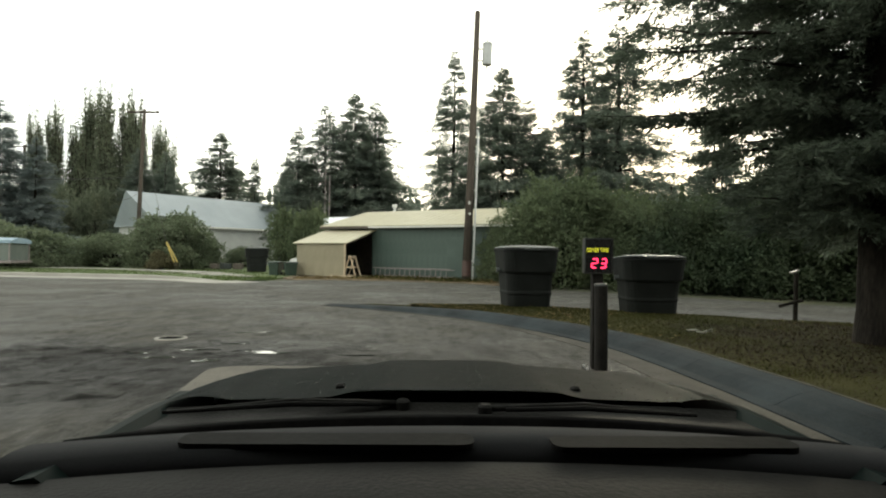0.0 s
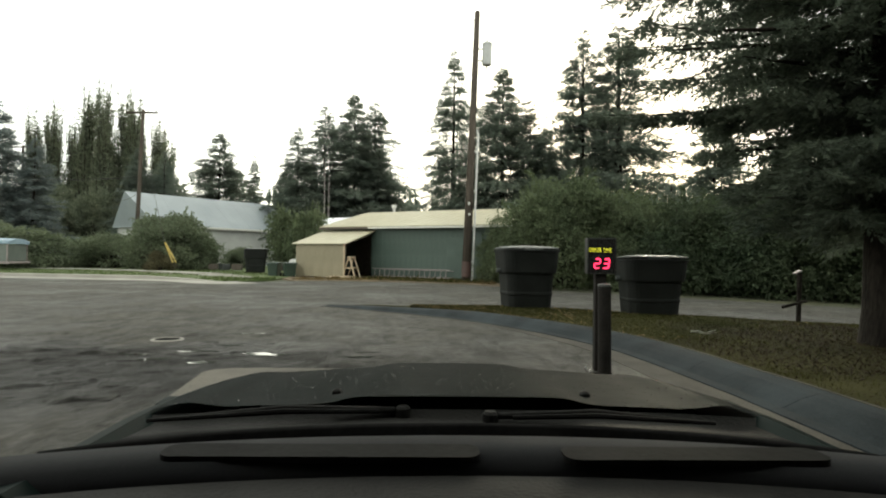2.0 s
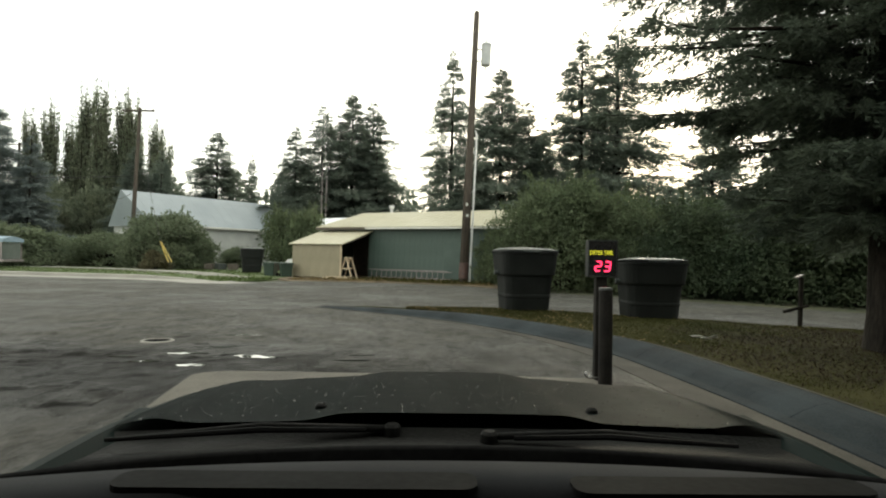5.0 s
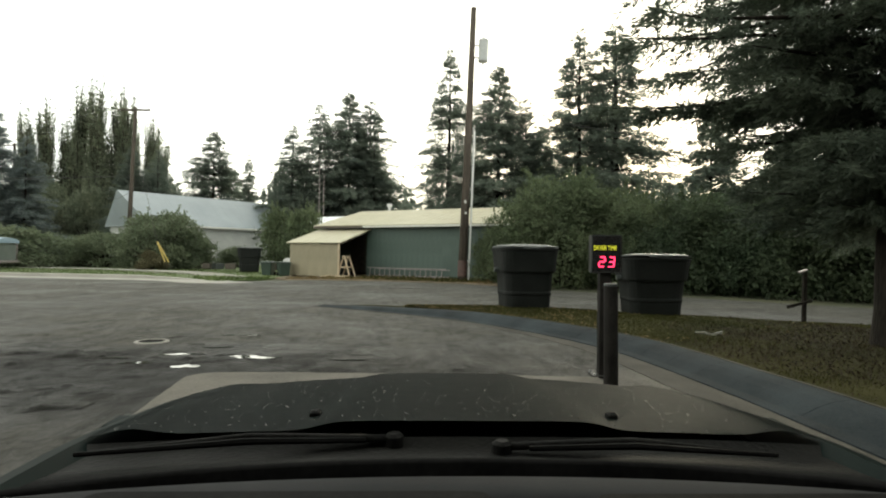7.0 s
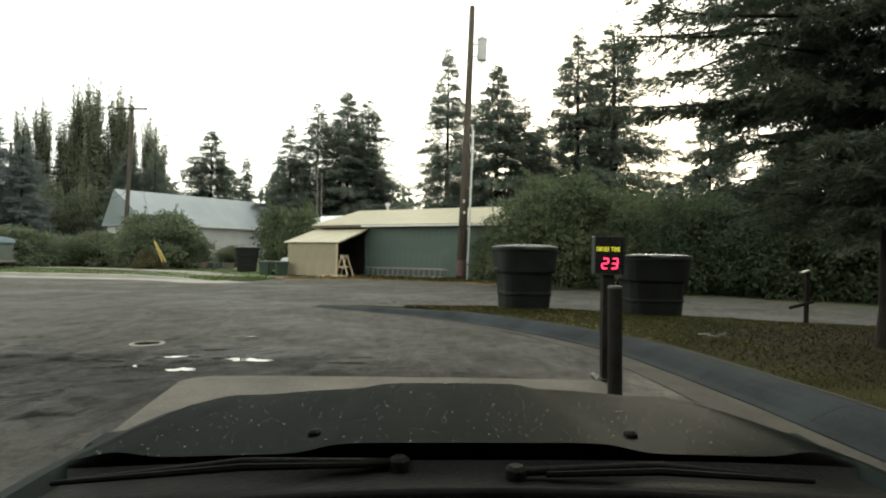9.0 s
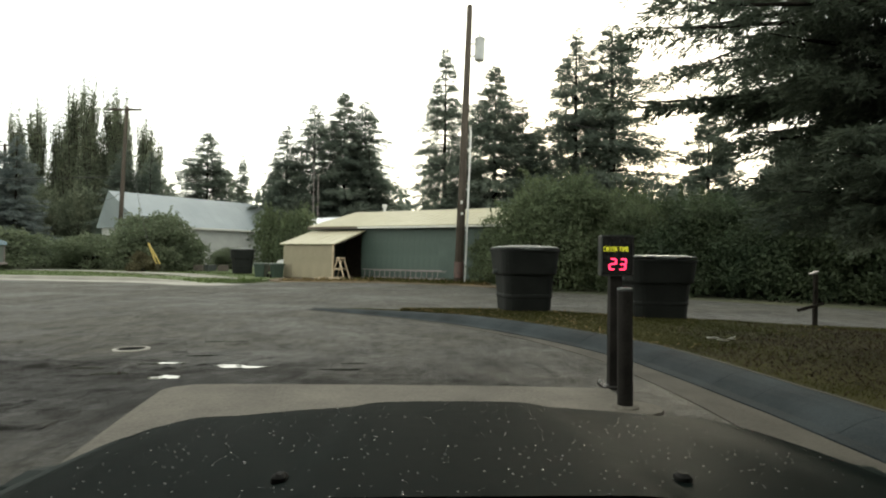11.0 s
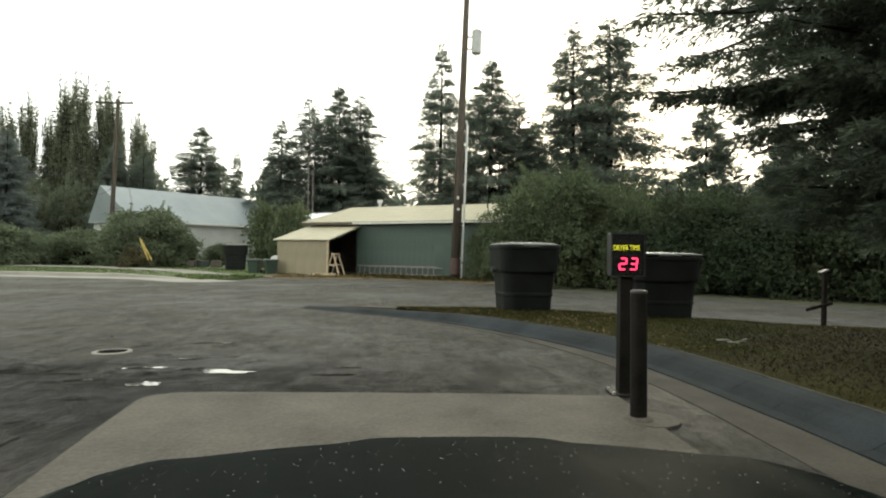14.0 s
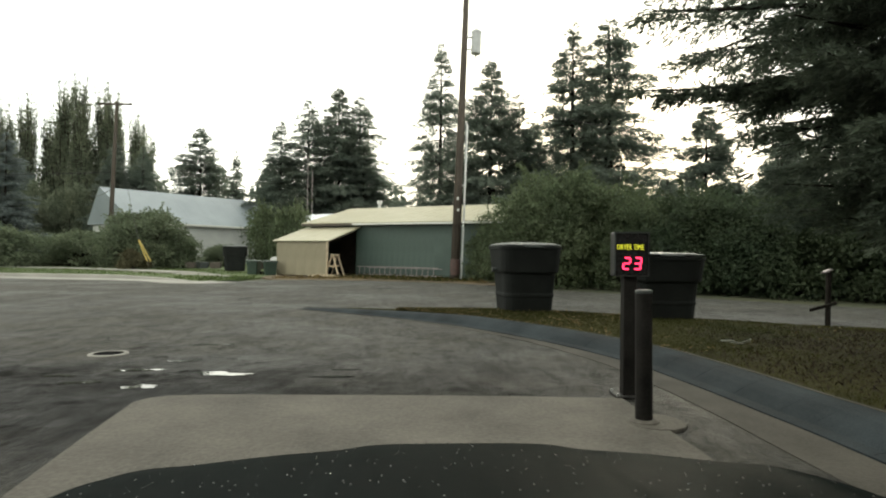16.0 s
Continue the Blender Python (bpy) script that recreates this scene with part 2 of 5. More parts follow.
YELLOW = mat("yellow_guard_plastic", (0.34, 0.25, 0.06), (0.46, 0.35, 0.10), rough=0.5, bump=0.05)
ROOF_TAN = mat("tan_metal_roof", (0.33, 0.305, 0.215), (0.41, 0.385, 0.28), rough=0.5, scale=1.2, fine=30, bump=0.05)
ROOF_BLUE = mat("pale_blue_metal_roof", (0.185, 0.215, 0.235), (0.25, 0.282, 0.302), rough=0.5, scale=0.4, fine=12, bump=0.05)
ROOF_WHITE = mat("white_metal_roof", (0.62, 0.65, 0.68), (0.74, 0.77, 0.80), rough=0.5, scale=1, fine=12, bump=0.05)
WALL_GREEN = mat("dark_green_siding", (0.034, 0.058, 0.049), (0.062, 0.092, 0.078), rough=0.6, scale=0.9, fine=25, bump=0.1)
WALL_TAN = mat("tan_panel_siding", (0.185, 0.165, 0.112), (0.245, 0.218, 0.150), rough=0.75, scale=1.2, fine=30, bump=0.1)
WALL_TAN_GREY = mat("grey_green_panel", (0.085, 0.105, 0.092), (0.135, 0.155, 0.14), rough=0.5, scale=1.5, fine=30, bump=0.05)
WALL_WHITE = mat("white_siding", (0.29, 0.30, 0.29), (0.38, 0.39, 0.375), rough=0.7, scale=0.8, fine=25, bump=0.1)
TRIM_WHITE = mat("white_trim", (0.44, 0.44, 0.41), (0.56, 0.56, 0.52), rough=0.6, bump=0.05)
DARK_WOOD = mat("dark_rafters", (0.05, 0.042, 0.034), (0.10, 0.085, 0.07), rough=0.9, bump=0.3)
PALE_WOOD = mat("pale_lumber", (0.28, 0.22, 0.15), (0.46, 0.38, 0.27), rough=0.85, scale=4, fine=40, bump=0.3)
ALU = mat("dull_aluminium", (0.20, 0.17, 0.17), (0.30, 0.26, 0.26), rough=0.5, metal=0.4, bump=0.05)
BIN_PLASTIC = mat("black_green_bin_plastic", (0.006, 0.007, 0.0065), (0.015, 0.017, 0.0155), rough=0.55, rough_b=0.8, scale=2.5, fine=30, bump=0.08)
BIN_WORN = mat("faded_bin_plastic", (0.022, 0.027, 0.026), (0.055, 0.062, 0.060), rough=0.4, rough_b=0.6, scale=3.0, fine=30, bump=0.08)
BIN_GREEN = mat("green_bin_plastic", (0.008, 0.022, 0.014), (0.018, 0.038, 0.025), rough=0.5, bump=0.1)
BOLLARD = mat("dark_bollard_sleeve", (0.007, 0.0065, 0.006), (0.022, 0.020, 0.018), rough=0.45, rough_b=0.7, scale=5, fine=60, bump=0.15)
SIGN_BOX = mat("dark_sign_housing", (0.018, 0.018, 0.018), (0.042, 0.042, 0.040), rough=0.4, bump=0.05)
SIGN_FACE = mat("dark_display_face", (0.010, 0.010, 0.010), (0.018, 0.018, 0.018), rough=0.25, bump=0)
LED_RED = glow_mat("red_digits", (1.0, 0.03, 0.10), 2.2)
LED_YELLOW = glow_mat("yellow_letters", (0.80, 0.78, 0.05), 0.6)
IRON = mat("cast_iron", (0.012, 0.011, 0.010), (0.032, 0.030, 0.028), rough=0.55, metal=0.5, scale=8, fine=50, bump=0.5)
WATER = water_mat()
CAR_PAINT = mat("dark_green_car_paint", (0.004, 0.008, 0.0075), (0.007, 0.013, 0.012), rough=0.50, rough_b=0.58, scale=2, fine=20, bump=0.0, coat=0.0)
BLACK_PLASTIC = mat("black_trim_plastic", (0.008, 0.008, 0.008), (0.016, 0.016, 0.015), rough=0.6, fine=90, bump=0.2)
DASH = mat("grey_dashboard_plastic", (0.018, 0.019, 0.021), (0.030, 0.031, 0.033), rough=0.8, scale=3, fine=420, bump=0.1)
RUBBER = mat("black_rubber", (0.005, 0.005, 0.005), (0.012, 0.012, 0.012), rough=0.7, fine=60, bump=0.04)
for dull, level in ((BARK, 0.1), (LAWN, 0.08), (BLADE, 0.05), (POLE_WOOD, 0.2), (DASH, 0.08), (BLACK_PLASTIC, 0.06), (RUBBER, 0.04), (BOLLARD, 0.10), (BIN_PLASTIC, 0.15), (CAR_PAINT, 0.04), (SIGN_BOX, 0.25), (KERB_CONC, 0.15), (GUTTER_CONC, 0.2), (CONCRETE, 0.3)):
    dull.node_tree.nodes["Principled BSDF"].inputs["Specular IOR Level"].default_value = level
WHITE_PAINT = mat("white_car_paint", (0.62, 0.63, 0.63), (0.70, 0.71, 0.71), rough=0.25, coat=0.5, bump=0)
GLASS_DARK = mat("dark_glass", (0.02, 0.022, 0.024), (0.03, 0.033, 0.035), rough=0.06, bump=0)
BLUE_TARP = mat("pale_blue_tarp", (0.15, 0.22, 0.28), (0.26, 0.34, 0.40), rough=0.6, bump=0.2)
PAPER = mat("white_paper", (0.55, 0.55, 0.52), (0.72, 0.72, 0.69), rough=0.8, bump=0.1)


# ---- helpers for shapes ----
def mesh_of(bm, name, smooth=False):
    me = bpy.data.meshes.new(name)
    bm.normal_update()
    bm.to_mesh(me)
    bm.free()
    if smooth:
        me.shade_smooth()
    return me


def part(name, shape, material, parent=None, label="", smooth=False):
    """Links a bmesh or a mesh as one object, under a thing or a part."""
    me = mesh_of(shape, name, smooth) if isinstance(shape, bmesh.types.BMesh) else shape
    if material and not me.materials:
        me.materials.append(material)
    ob = new(name, me)
    if parent:
        ob.parent = parent
    if label:
        ob["label"] = label
    return ob


def thing(name, label, category, at=None, group="", kind=""):
    ob = new(name)
    ob.empty_display_size = 0.2
    if at is not None:
        ob.matrix_world = at
    return tagged(ob, label, category, group, kind)


def box(bm, size, m=None, bevel=0.0):
    """Adds a bevelled box, centred at m."""
    made = bmesh.ops.create_cube(bm, size=1.0)["verts"]
    bmesh.ops.scale(bm, vec=size, verts=made)
    if bevel:
        edges = list({e for v in made for e in v.link_edges})
        res = bmesh.ops.bevel(bm, geom=edges, offset=bevel, segments=2, affect="EDGES", profile=0.5)
        made = list({v for f in res["faces"] for v in f.verts} | {v for v in made if v.is_valid})
    if m is not None:
        bmesh.ops.transform(bm, matrix=m, verts=made)
    return bm


def boxed(size, m=None, bevel=0.0):
    return box(bmesh.new(), size, m, bevel)


def tube(bm, points, radii, sides=10, cap=True):
    """A tube along points with a radius at each."""
    rings = []
    pts = [Vector(p) for p in points]
    for i, p in enumerate(pts):
        d = (pts[min(i + 1, len(pts) - 1)] - pts[max(i - 1, 0)]).normalized()
        u = d.orthogonal().normalized() if abs(d.z) > 0.95 else d.cross(Vector((0, 0, 1))).normalized()
        if abs(d.z) > 0.95:
            u = (Vector((1, 0, 0)) - d * d.x).normalized()
        v = d.cross(u)
        rings.append([bm.verts.new(p + (u * math.cos(a) + v * math.sin(a)) * radii[i]) for a in (2 * math.pi * k / sides for k in range(sides))])
    for a, b in zip(rings, rings[1:]):
        for k in range(sides):
            bm.faces.new((a[k], a[(k + 1) % sides], b[(k + 1) % sides], b[k]))
    if cap:
        bm.faces.new(rings[0][::-1])
        bm.faces.new(rings[-1])
    return bm


def tubed(points, radii, sides=10):
    if isinstance(radii, (int, float)):
        radii = [radii] * len(points)
    return tube(bmesh.new(), points, radii, sides)


def loft(sections, closed=True, cap=True):
    """A skin over rings of points."""
    bm = bmesh.new()
    rings = [[bm.verts.new(p) for p in s] for s in sections]
    k = len(rings[0])
    for a, b in zip(rings, rings[1:]):
        for i in range(k if closed else k - 1):
            bm.faces.new((a[i], a[(i + 1) % k], b[(i + 1) % k], b[i]))
    if cap and closed:
        bm.faces.new(rings[0][::-1])
        bm.faces.new(rings[-1])
    return bm


def rounded_rect(w, d, r, z, n=4, dx=0.0, dy=0.0):
    pts = []
    for cx, cy, a0 in ((w / 2 - r, d / 2 - r, 0), (-w / 2 + r, d / 2 - r, 90), (-w / 2 + r, -d / 2 + r, 180), (w / 2 - r, -d / 2 + r, 270)):
        for k in range(n + 1):
            a = radians(a0 + 90 * k / n)
            pts.append((cx + r * math.cos(a) + dx, cy + r * math.sin(a) + dy, z))
    return pts


def slab(points, z0, z1, bevel=0.0):
    """A flat plate of the outline's shape."""
    bm = bmesh.new()
    low = [bm.verts.new((x, y, z0)) for x, y in points]
    top = [bm.verts.new((x, y, z1)) for x, y in points]
    n = len(points)
    f = bm.faces.new(top)
    bm.faces.new(low[::-1])
    for i in range(n):
        bm.faces.new((low[i], low[(i + 1) % n], top[(i + 1) % n], top[i]))
    if bevel:
        bmesh.ops.bevel(bm, geom=list(f.edges), offset=bevel, segments=2, affect="EDGES")
    bmesh.ops.triangulate(bm, faces=[f for f in bm.faces if len(f.verts) > 4])
    bmesh.ops.recalc_face_normals(bm, faces=bm.faces)
    return bm


def smooth_line(points, per=8):
    """Catmull-Rom through the points."""
    p = np.array(points, float)
    q = np.vstack([2 * p[0] - p[1], p, 2 * p[-1] - p[-2]])
    out = []
    for i in range(1, len(q) - 2):
        for t in np.linspace(0, 1, per, endpoint=False):
            a, b, c, d = q[i - 1], q[i], q[i + 1], q[i + 2]
            out.append(0.5 * (2 * b + (c - a) * t + (2 * a - 5 * b + 4 * c - d) * t * t + (3 * b - 3 * c + d - a) * t ** 3))
    out.append(p[-1])
    return np.array(out)


def leaf_mesh(name, P, D, S, L, W, material):
    """Many small pointed leaves: base P, direction D, side S, length L, width W."""
    n = len(P)
    L, W = np.broadcast_to(L, n)[:, None], np.broadcast_to(W, n)[:, None]
    v = np.empty((n, 4, 3), np.float32)
    v[:, 0], v[:, 2] = P, P + D * L
    v[:, 1], v[:, 3] = P + D * L * 0.45 + S * W * 0.5, P + D * L * 0.45 - S * W * 0.5
    me = bpy.data.meshes.new(name)
    me.vertices.add(n * 4)
    me.vertices.foreach_set("co", v.ravel())
    me.loops.add(n * 4)
    me.loops.foreach_set("vertex_index", np.arange(n * 4, dtype=np.int32))
    me.polygons.add(n)
    me.polygons.foreach_set("loop_start", np.arange(0, n * 4, 4, dtype=np.int32))
    me.polygons.foreach_set("loop_total", np.full(n, 4, np.int32))
    me.update(calc_edges=True)
    me.materials.append(material)
    return me


def unit(v):
    return v / np.maximum(np.linalg.norm(v, axis=1, keepdims=True), 1e-6)


# ---- ground, road, kerbs, lawn ----
def flat(name, points, z, material, label, kind="structure", thick=0.3, category=""):
    return tagged(part(name, slab(points, z - thick, z), material), label, category or name, kind=kind)


flat("ground", [(-700, -500), (700, -500), (700, 900), (-700, 900)], -0.05, SOIL, "rough grass and bare soil reaching to the far woods", category="ground")
flat("road", [(-70, -30), (60, -46), (30, -9.6), (20.8, 1.7), (11.5, 13.0), (8.4, 16.2), (5.0, 19.2), (3.2, 22.0), (2.0, 23.6), (-0.8, 24.8), (-3.4, 24.9), (-5.2, 24.6), (-6.2, 23.2), (-7.5, 21.9), (-9.0, 23.2), (-10.6, 23.85), (-13, 24.3), (-18.3, 25.1), (-70, 31)],
     0.0, ASPHALT, "worn grey asphalt lot and street, damp and cracked", category="road")

FOOT = smooth_line([(-1.9, 11.93), (-0.95, 11.22), (0.0, 10.45), (1.1, 9.35), (2.1, 7.85), (2.75, 6.3), (2.95, 5.2), (3.05, 4.1), (3.1, 3.2), (3.15, 0), (3.2, -10)])
BACK = smooth_line([(-1.72, 12.06), (-0.76, 11.42), (0.25, 10.65), (1.45, 9.6), (2.55, 8.05), (3.25, 6.5), (3.48, 5.3), (3.58, 4.15), (3.65, 3.2), (3.7, 0), (3.75, -10)])
GUTTER = smooth_line([(-1.95, 11.88), (-1.0, 11.17), (-0.06, 10.39), (1.0, 9.25), (1.92, 7.72), (2.46, 6.2), (2.6, 5.15), (2.66, 4.1), (2.66, 3.2), (2.68, 0), (2.7, -10)])
EDGE = smooth_line([(-1.71, 12.07), (-0.75, 11.43), (0.40, 10.78), (3.0, 10.6), (5.2, 9.75), (7.9, 8.55), (10.5, 7.35), (14, 5.75), (18, 3.9), (26, 0), (40, -9)])
RISE = np.interp(np.arange(len(FOOT)), [0, 10, 24, len(FOOT)], [0.02, 0.07, 0.13, 0.13])

kerb = thing("kerb", "blue-grey wet concrete rolled kerb round the lawn, darkened for tree shade", "kerb", kind="structure")
STEP = 4
for i in range(0, len(FOOT) - STEP, STEP):
    rows = []
    span = list(range(i, i + STEP + 1))
    for j in span:
        f, b, h = FOOT[j], BACK[j], RISE[j]
        if j in (span[0], span[-1]):  # narrow joint
            o = span[1] if j == span[0] else span[-2]
            f, b = f + (FOOT[o] - f) * 0.012, b + (BACK[o] - b) * 0.012
        prof = [(0.0, -0.1), (0.0, 0.012), (0.18, 0.20 * h), (0.40, 0.66 * h), (0.58, 0.93 * h), (0.72, h + 0.005), (0.95, h + 0.012), (1.0, h), (1.0, -0.1)]
        rows.append([(*(f + (b - f) * s), z) for s, z in prof])
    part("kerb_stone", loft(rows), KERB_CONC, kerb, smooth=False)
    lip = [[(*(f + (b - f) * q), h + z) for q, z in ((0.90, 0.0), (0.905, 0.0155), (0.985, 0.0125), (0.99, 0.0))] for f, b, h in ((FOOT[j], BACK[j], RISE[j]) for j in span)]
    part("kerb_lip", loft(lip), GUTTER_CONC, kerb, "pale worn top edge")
gutter = thing("gutter", "pale worn concrete gutter pan along the kerb", "gutter", kind="structure")
for i in range(0, len(FOOT) - STEP, STEP):
    rows = []
    for j in range(i, i + STEP + 1):
        g, f = GUTTER[j], FOOT[j]
        rows.append([(*g, -0.08), (*g, 0.006), (*(g + (f - g) * 0.98), 0.004), (*(g + (f - g) * 0.98), -0.08)])
    part("gutter_panel", loft(rows), GUTTER_CONC, gutter)

# lawn behind the kerb, gently uneven
LAWN_N = 26


def lawn_point(i, s):
    b, e = BACK[i], EDGE[i]
    p = b + (e - b) * s
    z = RISE[i] - 0.005 + (0.03 * noise.noise((p[0] * 0.7, p[1] * 0.7, 0)) + 0.05 * math.sin(min(s * 3, 1) * math.pi / 2)) * (RISE[i] / 0.13) * (1 - s ** 6) - 0.11 * s ** 8 * (RISE[i] / 0.13)
    return (p[0], p[1], z)


bm = bmesh.new()
grid = [[bm.verts.new(lawn_point(i, s)) for s in np.linspace(0, 1, LAWN_N)] for i in range(len(BACK))]
for a, b in zip(grid, grid[1:]):
    for k in range(LAWN_N - 1):
        bm.faces.new((a[k], b[k], b[k + 1], a[k + 1]))
bmesh.ops.recalc_face_normals(bm, faces=bm.faces)
tagged(part("lawn", bm, LAWN, smooth=True), "dull green lawn turning yellow-brown, behind the kerb", "lawn", kind="structure")


def blades(name, P, low, high, material, label, category, width=0.012, seed=1, flatness=0.5):
    r = np.random.default_rng(seed)
    n = len(P)
    D = unit(np.c_[r.normal(0, flatness, (n, 2)), np.ones(n)])
    a = r.uniform(0, 2 * np.pi, n)
    S = np.c_[np.cos(a), np.sin(a), np.zeros(n)]
    ob = part(name, leaf_mesh(name, P, D, S, r.uniform(low, high, n), width, material), None)
    return tagged(ob, label, category, kind="stuff")


def on_lawn(n, seed, i_max=None, s_pow=1.0):
    r = np.random.default_rng(seed)
    out = []
    top = (i_max or len(BACK) - 2)
    for u, s in zip(r.uniform(15, top, n), r.uniform(0, 1, n) ** s_pow):
        i = int(u)
        a, b = Vector(lawn_point(i, s)), Vector(lawn_point(i + 1, s))
        out.append(a.lerp(b, u - i))
    return np.array(out)


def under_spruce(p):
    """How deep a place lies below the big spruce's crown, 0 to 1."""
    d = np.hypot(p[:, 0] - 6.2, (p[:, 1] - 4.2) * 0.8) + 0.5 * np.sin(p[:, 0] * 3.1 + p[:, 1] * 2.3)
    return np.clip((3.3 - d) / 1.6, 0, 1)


# below the crown dark blades replace grass, painting in the spruce's shade
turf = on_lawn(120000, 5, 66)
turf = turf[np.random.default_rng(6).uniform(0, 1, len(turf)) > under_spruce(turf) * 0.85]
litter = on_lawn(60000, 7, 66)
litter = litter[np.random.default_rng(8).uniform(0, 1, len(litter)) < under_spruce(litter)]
blades("spruce_shade_needles", litter + np.array([0, 0, 0.012]), 0.03, 0.07, NEEDLE_SHADE, "dark brown needle blades that deepen the shade below the spruce", "litter", 0.016, 4, 2.5)
blades("lawn_grass", turf, 0.02, 0.055, BLADE, "short dull green grass blades on the lawn", "grass", 0.006, 2, 0.8)
blades("fallen_leaves", np.vstack([on_lawn(480, 9, 44, 3.0), on_lawn(900, 10, 33, 1.3)]) + np.array([0, 0, 0.02]), 0.03, 0.06, LEAF_LITTER, "small yellow-brown fallen leaves along the kerb", "leaves", 0.035, 3, 3.0)

# concrete exit slab, and the pad cast round the bollard
tagged(part("slab", slab([(-1.5, 2.62), (2.13, 2.62), (2.12, 4.55), (1.2, 4.62), (0.0, 4.66), (-1.2, 4.68), (-1.5, 4.66), (-1.66, 4.58), (-1.72, 4.44), (-1.62, 3.6)], -0.12, 0.018, 0.008), CONCRETE),
       "pale beige concrete slab at the wash exit", "slab", kind="structure")
tagged(part("bollard_pad", slab([(2.10 + 0.21 * math.cos(a), 3.88 + 0.21 * math.sin(a)) for a in (2 * math.pi * k / 14 for k in range(14))], -0.1, 0.022, 0.006), CONCRETE),
       "round concrete pad cast at the bollard's foot", "slab", kind="structure")

# rough broken asphalt round the potholes; puddles lie in its hollows
PUDDLES = [(-1.93, 5.02, 0.13, 0.10, 0), (-1.42, 5.56, 0.30, 0.085, -6), (-2.50, 5.18, 0.16, 0.07, 8), (-2.24, 5.72, 0.24, 0.05, 4), (-2.02, 6.2, 0.16, 0.04, 0), (-2.1, 7.3, 0.3, 0.035, 5), (-0.33, 5.42, 0.22, 0.035, 3), (-2.85, 5.45, 0.14, 0.05, 0), (-0.25, 5.75, 0.12, 0.02, 0), (-0.1, 19.2, 0.5, 0.24, 0)]
bm = bmesh.new()
PX, PY = 190, 120
rows = []
for j in range(PY + 1):
    y = 2.9 + 4.6 * j / PY
    row = []
    for i in range(PX + 1):
        x = -7.0 + 6.6 * i / PX
        e = min(1.0, 3 * i / PX, 2.2 * (1 - i / PX), 4 * j / PY, 4 * (1 - j / PY)) - (0.8 if y < 5.0 and x > -2.0 else 0.0)
        v = noise.noise((x * 1.3, y * 2.2, 1.0)) * 0.9 + noise.noise((x * 4.0, y * 5.0, 4.0)) * 0.7 + noise.noise((x * 11, y * 13, 9.0)) * 0.5
        hole = min(math.hypot((x - p[0]) / (p[2] + 0.10), (y - p[1]) / (p[3] + 0.07)) for p in PUDDLES + [(-3.0, 6.62, 0.30, 0.30)])
        row.append(bm.verts.new((x, y, 0.043 * (v - 0.16) - 0.08 * max(0.0, 0.45 - e) - 0.07 * max(0.0, 1.15 - hole))))
    rows.append(row)
for a, b in zip(rows, rows[1:]):
    for i in range(PX):
        bm.faces.new((a[i], a[i + 1], b[i + 1], b[i]))
tagged(part("broken_asphalt", bm, ASPHALT, smooth=True), "rough broken dark asphalt between the potholes", "road", kind="structure")

# far verge, its kerb and footpath
VERGE_FRONT = smooth_line([(-70, 31.1), (-40, 28.0), (-18.3, 25.2), (-13, 24.4), (-10.6, 23.95), (-9.0, 23.3), (-7.7, 22.2), (-7.3, 22.6), (-6.6, 24.4), (-6.4, 28), (-6.8, 32)], 6)
verge = slab([tuple(p) for p in VERGE_FRONT] + [(-8, 46), (-80, 60)], -0.2, 0.158)
for v in verge.verts:  # it runs out to the gravel at its end
    if v.co.z > 0.1 and v.co.y < 33:
        v.co.z = float(np.interp(v.co.x, [-11.0, -7.6], [0.158, 0.03]))
tagged(part("verge", verge, VERGE), "green mown verge across the street", "lawn", kind="structure")
far_kerb = thing("far_kerb", "pale concrete kerb along the green verge", "kerb", kind="structure")
FK = VERGE_FRONT[:43]
for i in range(0, len(FK) - 3, 3):
    rows = []
    for j in range(i, i + 4):
        t = FK[min(j + 1, len(FK) - 1)] - FK[max(j - 1, 0)]
        nrm = np.array([t[1], -t[0]]) / np.linalg.norm(t)
        o, p, q = FK[j] + nrm * 1.25, FK[j] + nrm * 0.22, FK[j] - nrm * 0.02
        h = float(np.interp(FK[j][0], [-11.5, -8.0], [0.165, 0.04]))
        rows.append([(*o, -0.1), (*o, 0.012), (*p, 0.022), (*(p * 0.85 + q * 0.15), h - 0.012), (*q, h), (*q, -0.1)])
    part("kerb_stone", loft(rows), SIDEWALK, far_kerb)
path_line = smooth_line([(-70, 38.5), (-40, 35.4), (-21.5, 32.4), (-15.5, 30.4), (-11, 27.4), (-8.3, 24.6)], 4)
footpath = thing("footpath", "narrow pale concrete footpath through the verge", "footpath", kind="structure")
for a, b in zip(path_line, path_line[1:]):
    t = (b - a) / np.linalg.norm(b - a)
    nrm = np.array([-t[1], t[0]])
    b2 = b - t * 0.03
    part("paving_panel", slab([tuple(a), tuple(b2), tuple(b2 + nrm * 1.6), tuple(a + nrm * 1.6)], 0.0, float(np.interp(a[0], [-12.0, -8.3], [0.164, 0.06]))), SIDEWALK, footpath)
r = np.random.default_rng(11)
vp_x = r.uniform(-34, -6.6, 16000)
vp = np.c_[vp_x, np.zeros(16000), np.interp(vp_x, [-11.0, -7.6], [0.15, 0.03])]
front_y = np.interp(vp[:, 0], VERGE_FRONT[:43, 0], VERGE_FRONT[:43, 1])
vp[:, 1] = front_y + r.uniform(0.1, 9.0, 16000)
path_y = np.interp(vp[:, 0], path_line[:, 0], path_line[:, 1])
vp = vp[(vp[:, 1] < path_y - 0.1) | (vp[:, 1] > path_y + 2.2)]
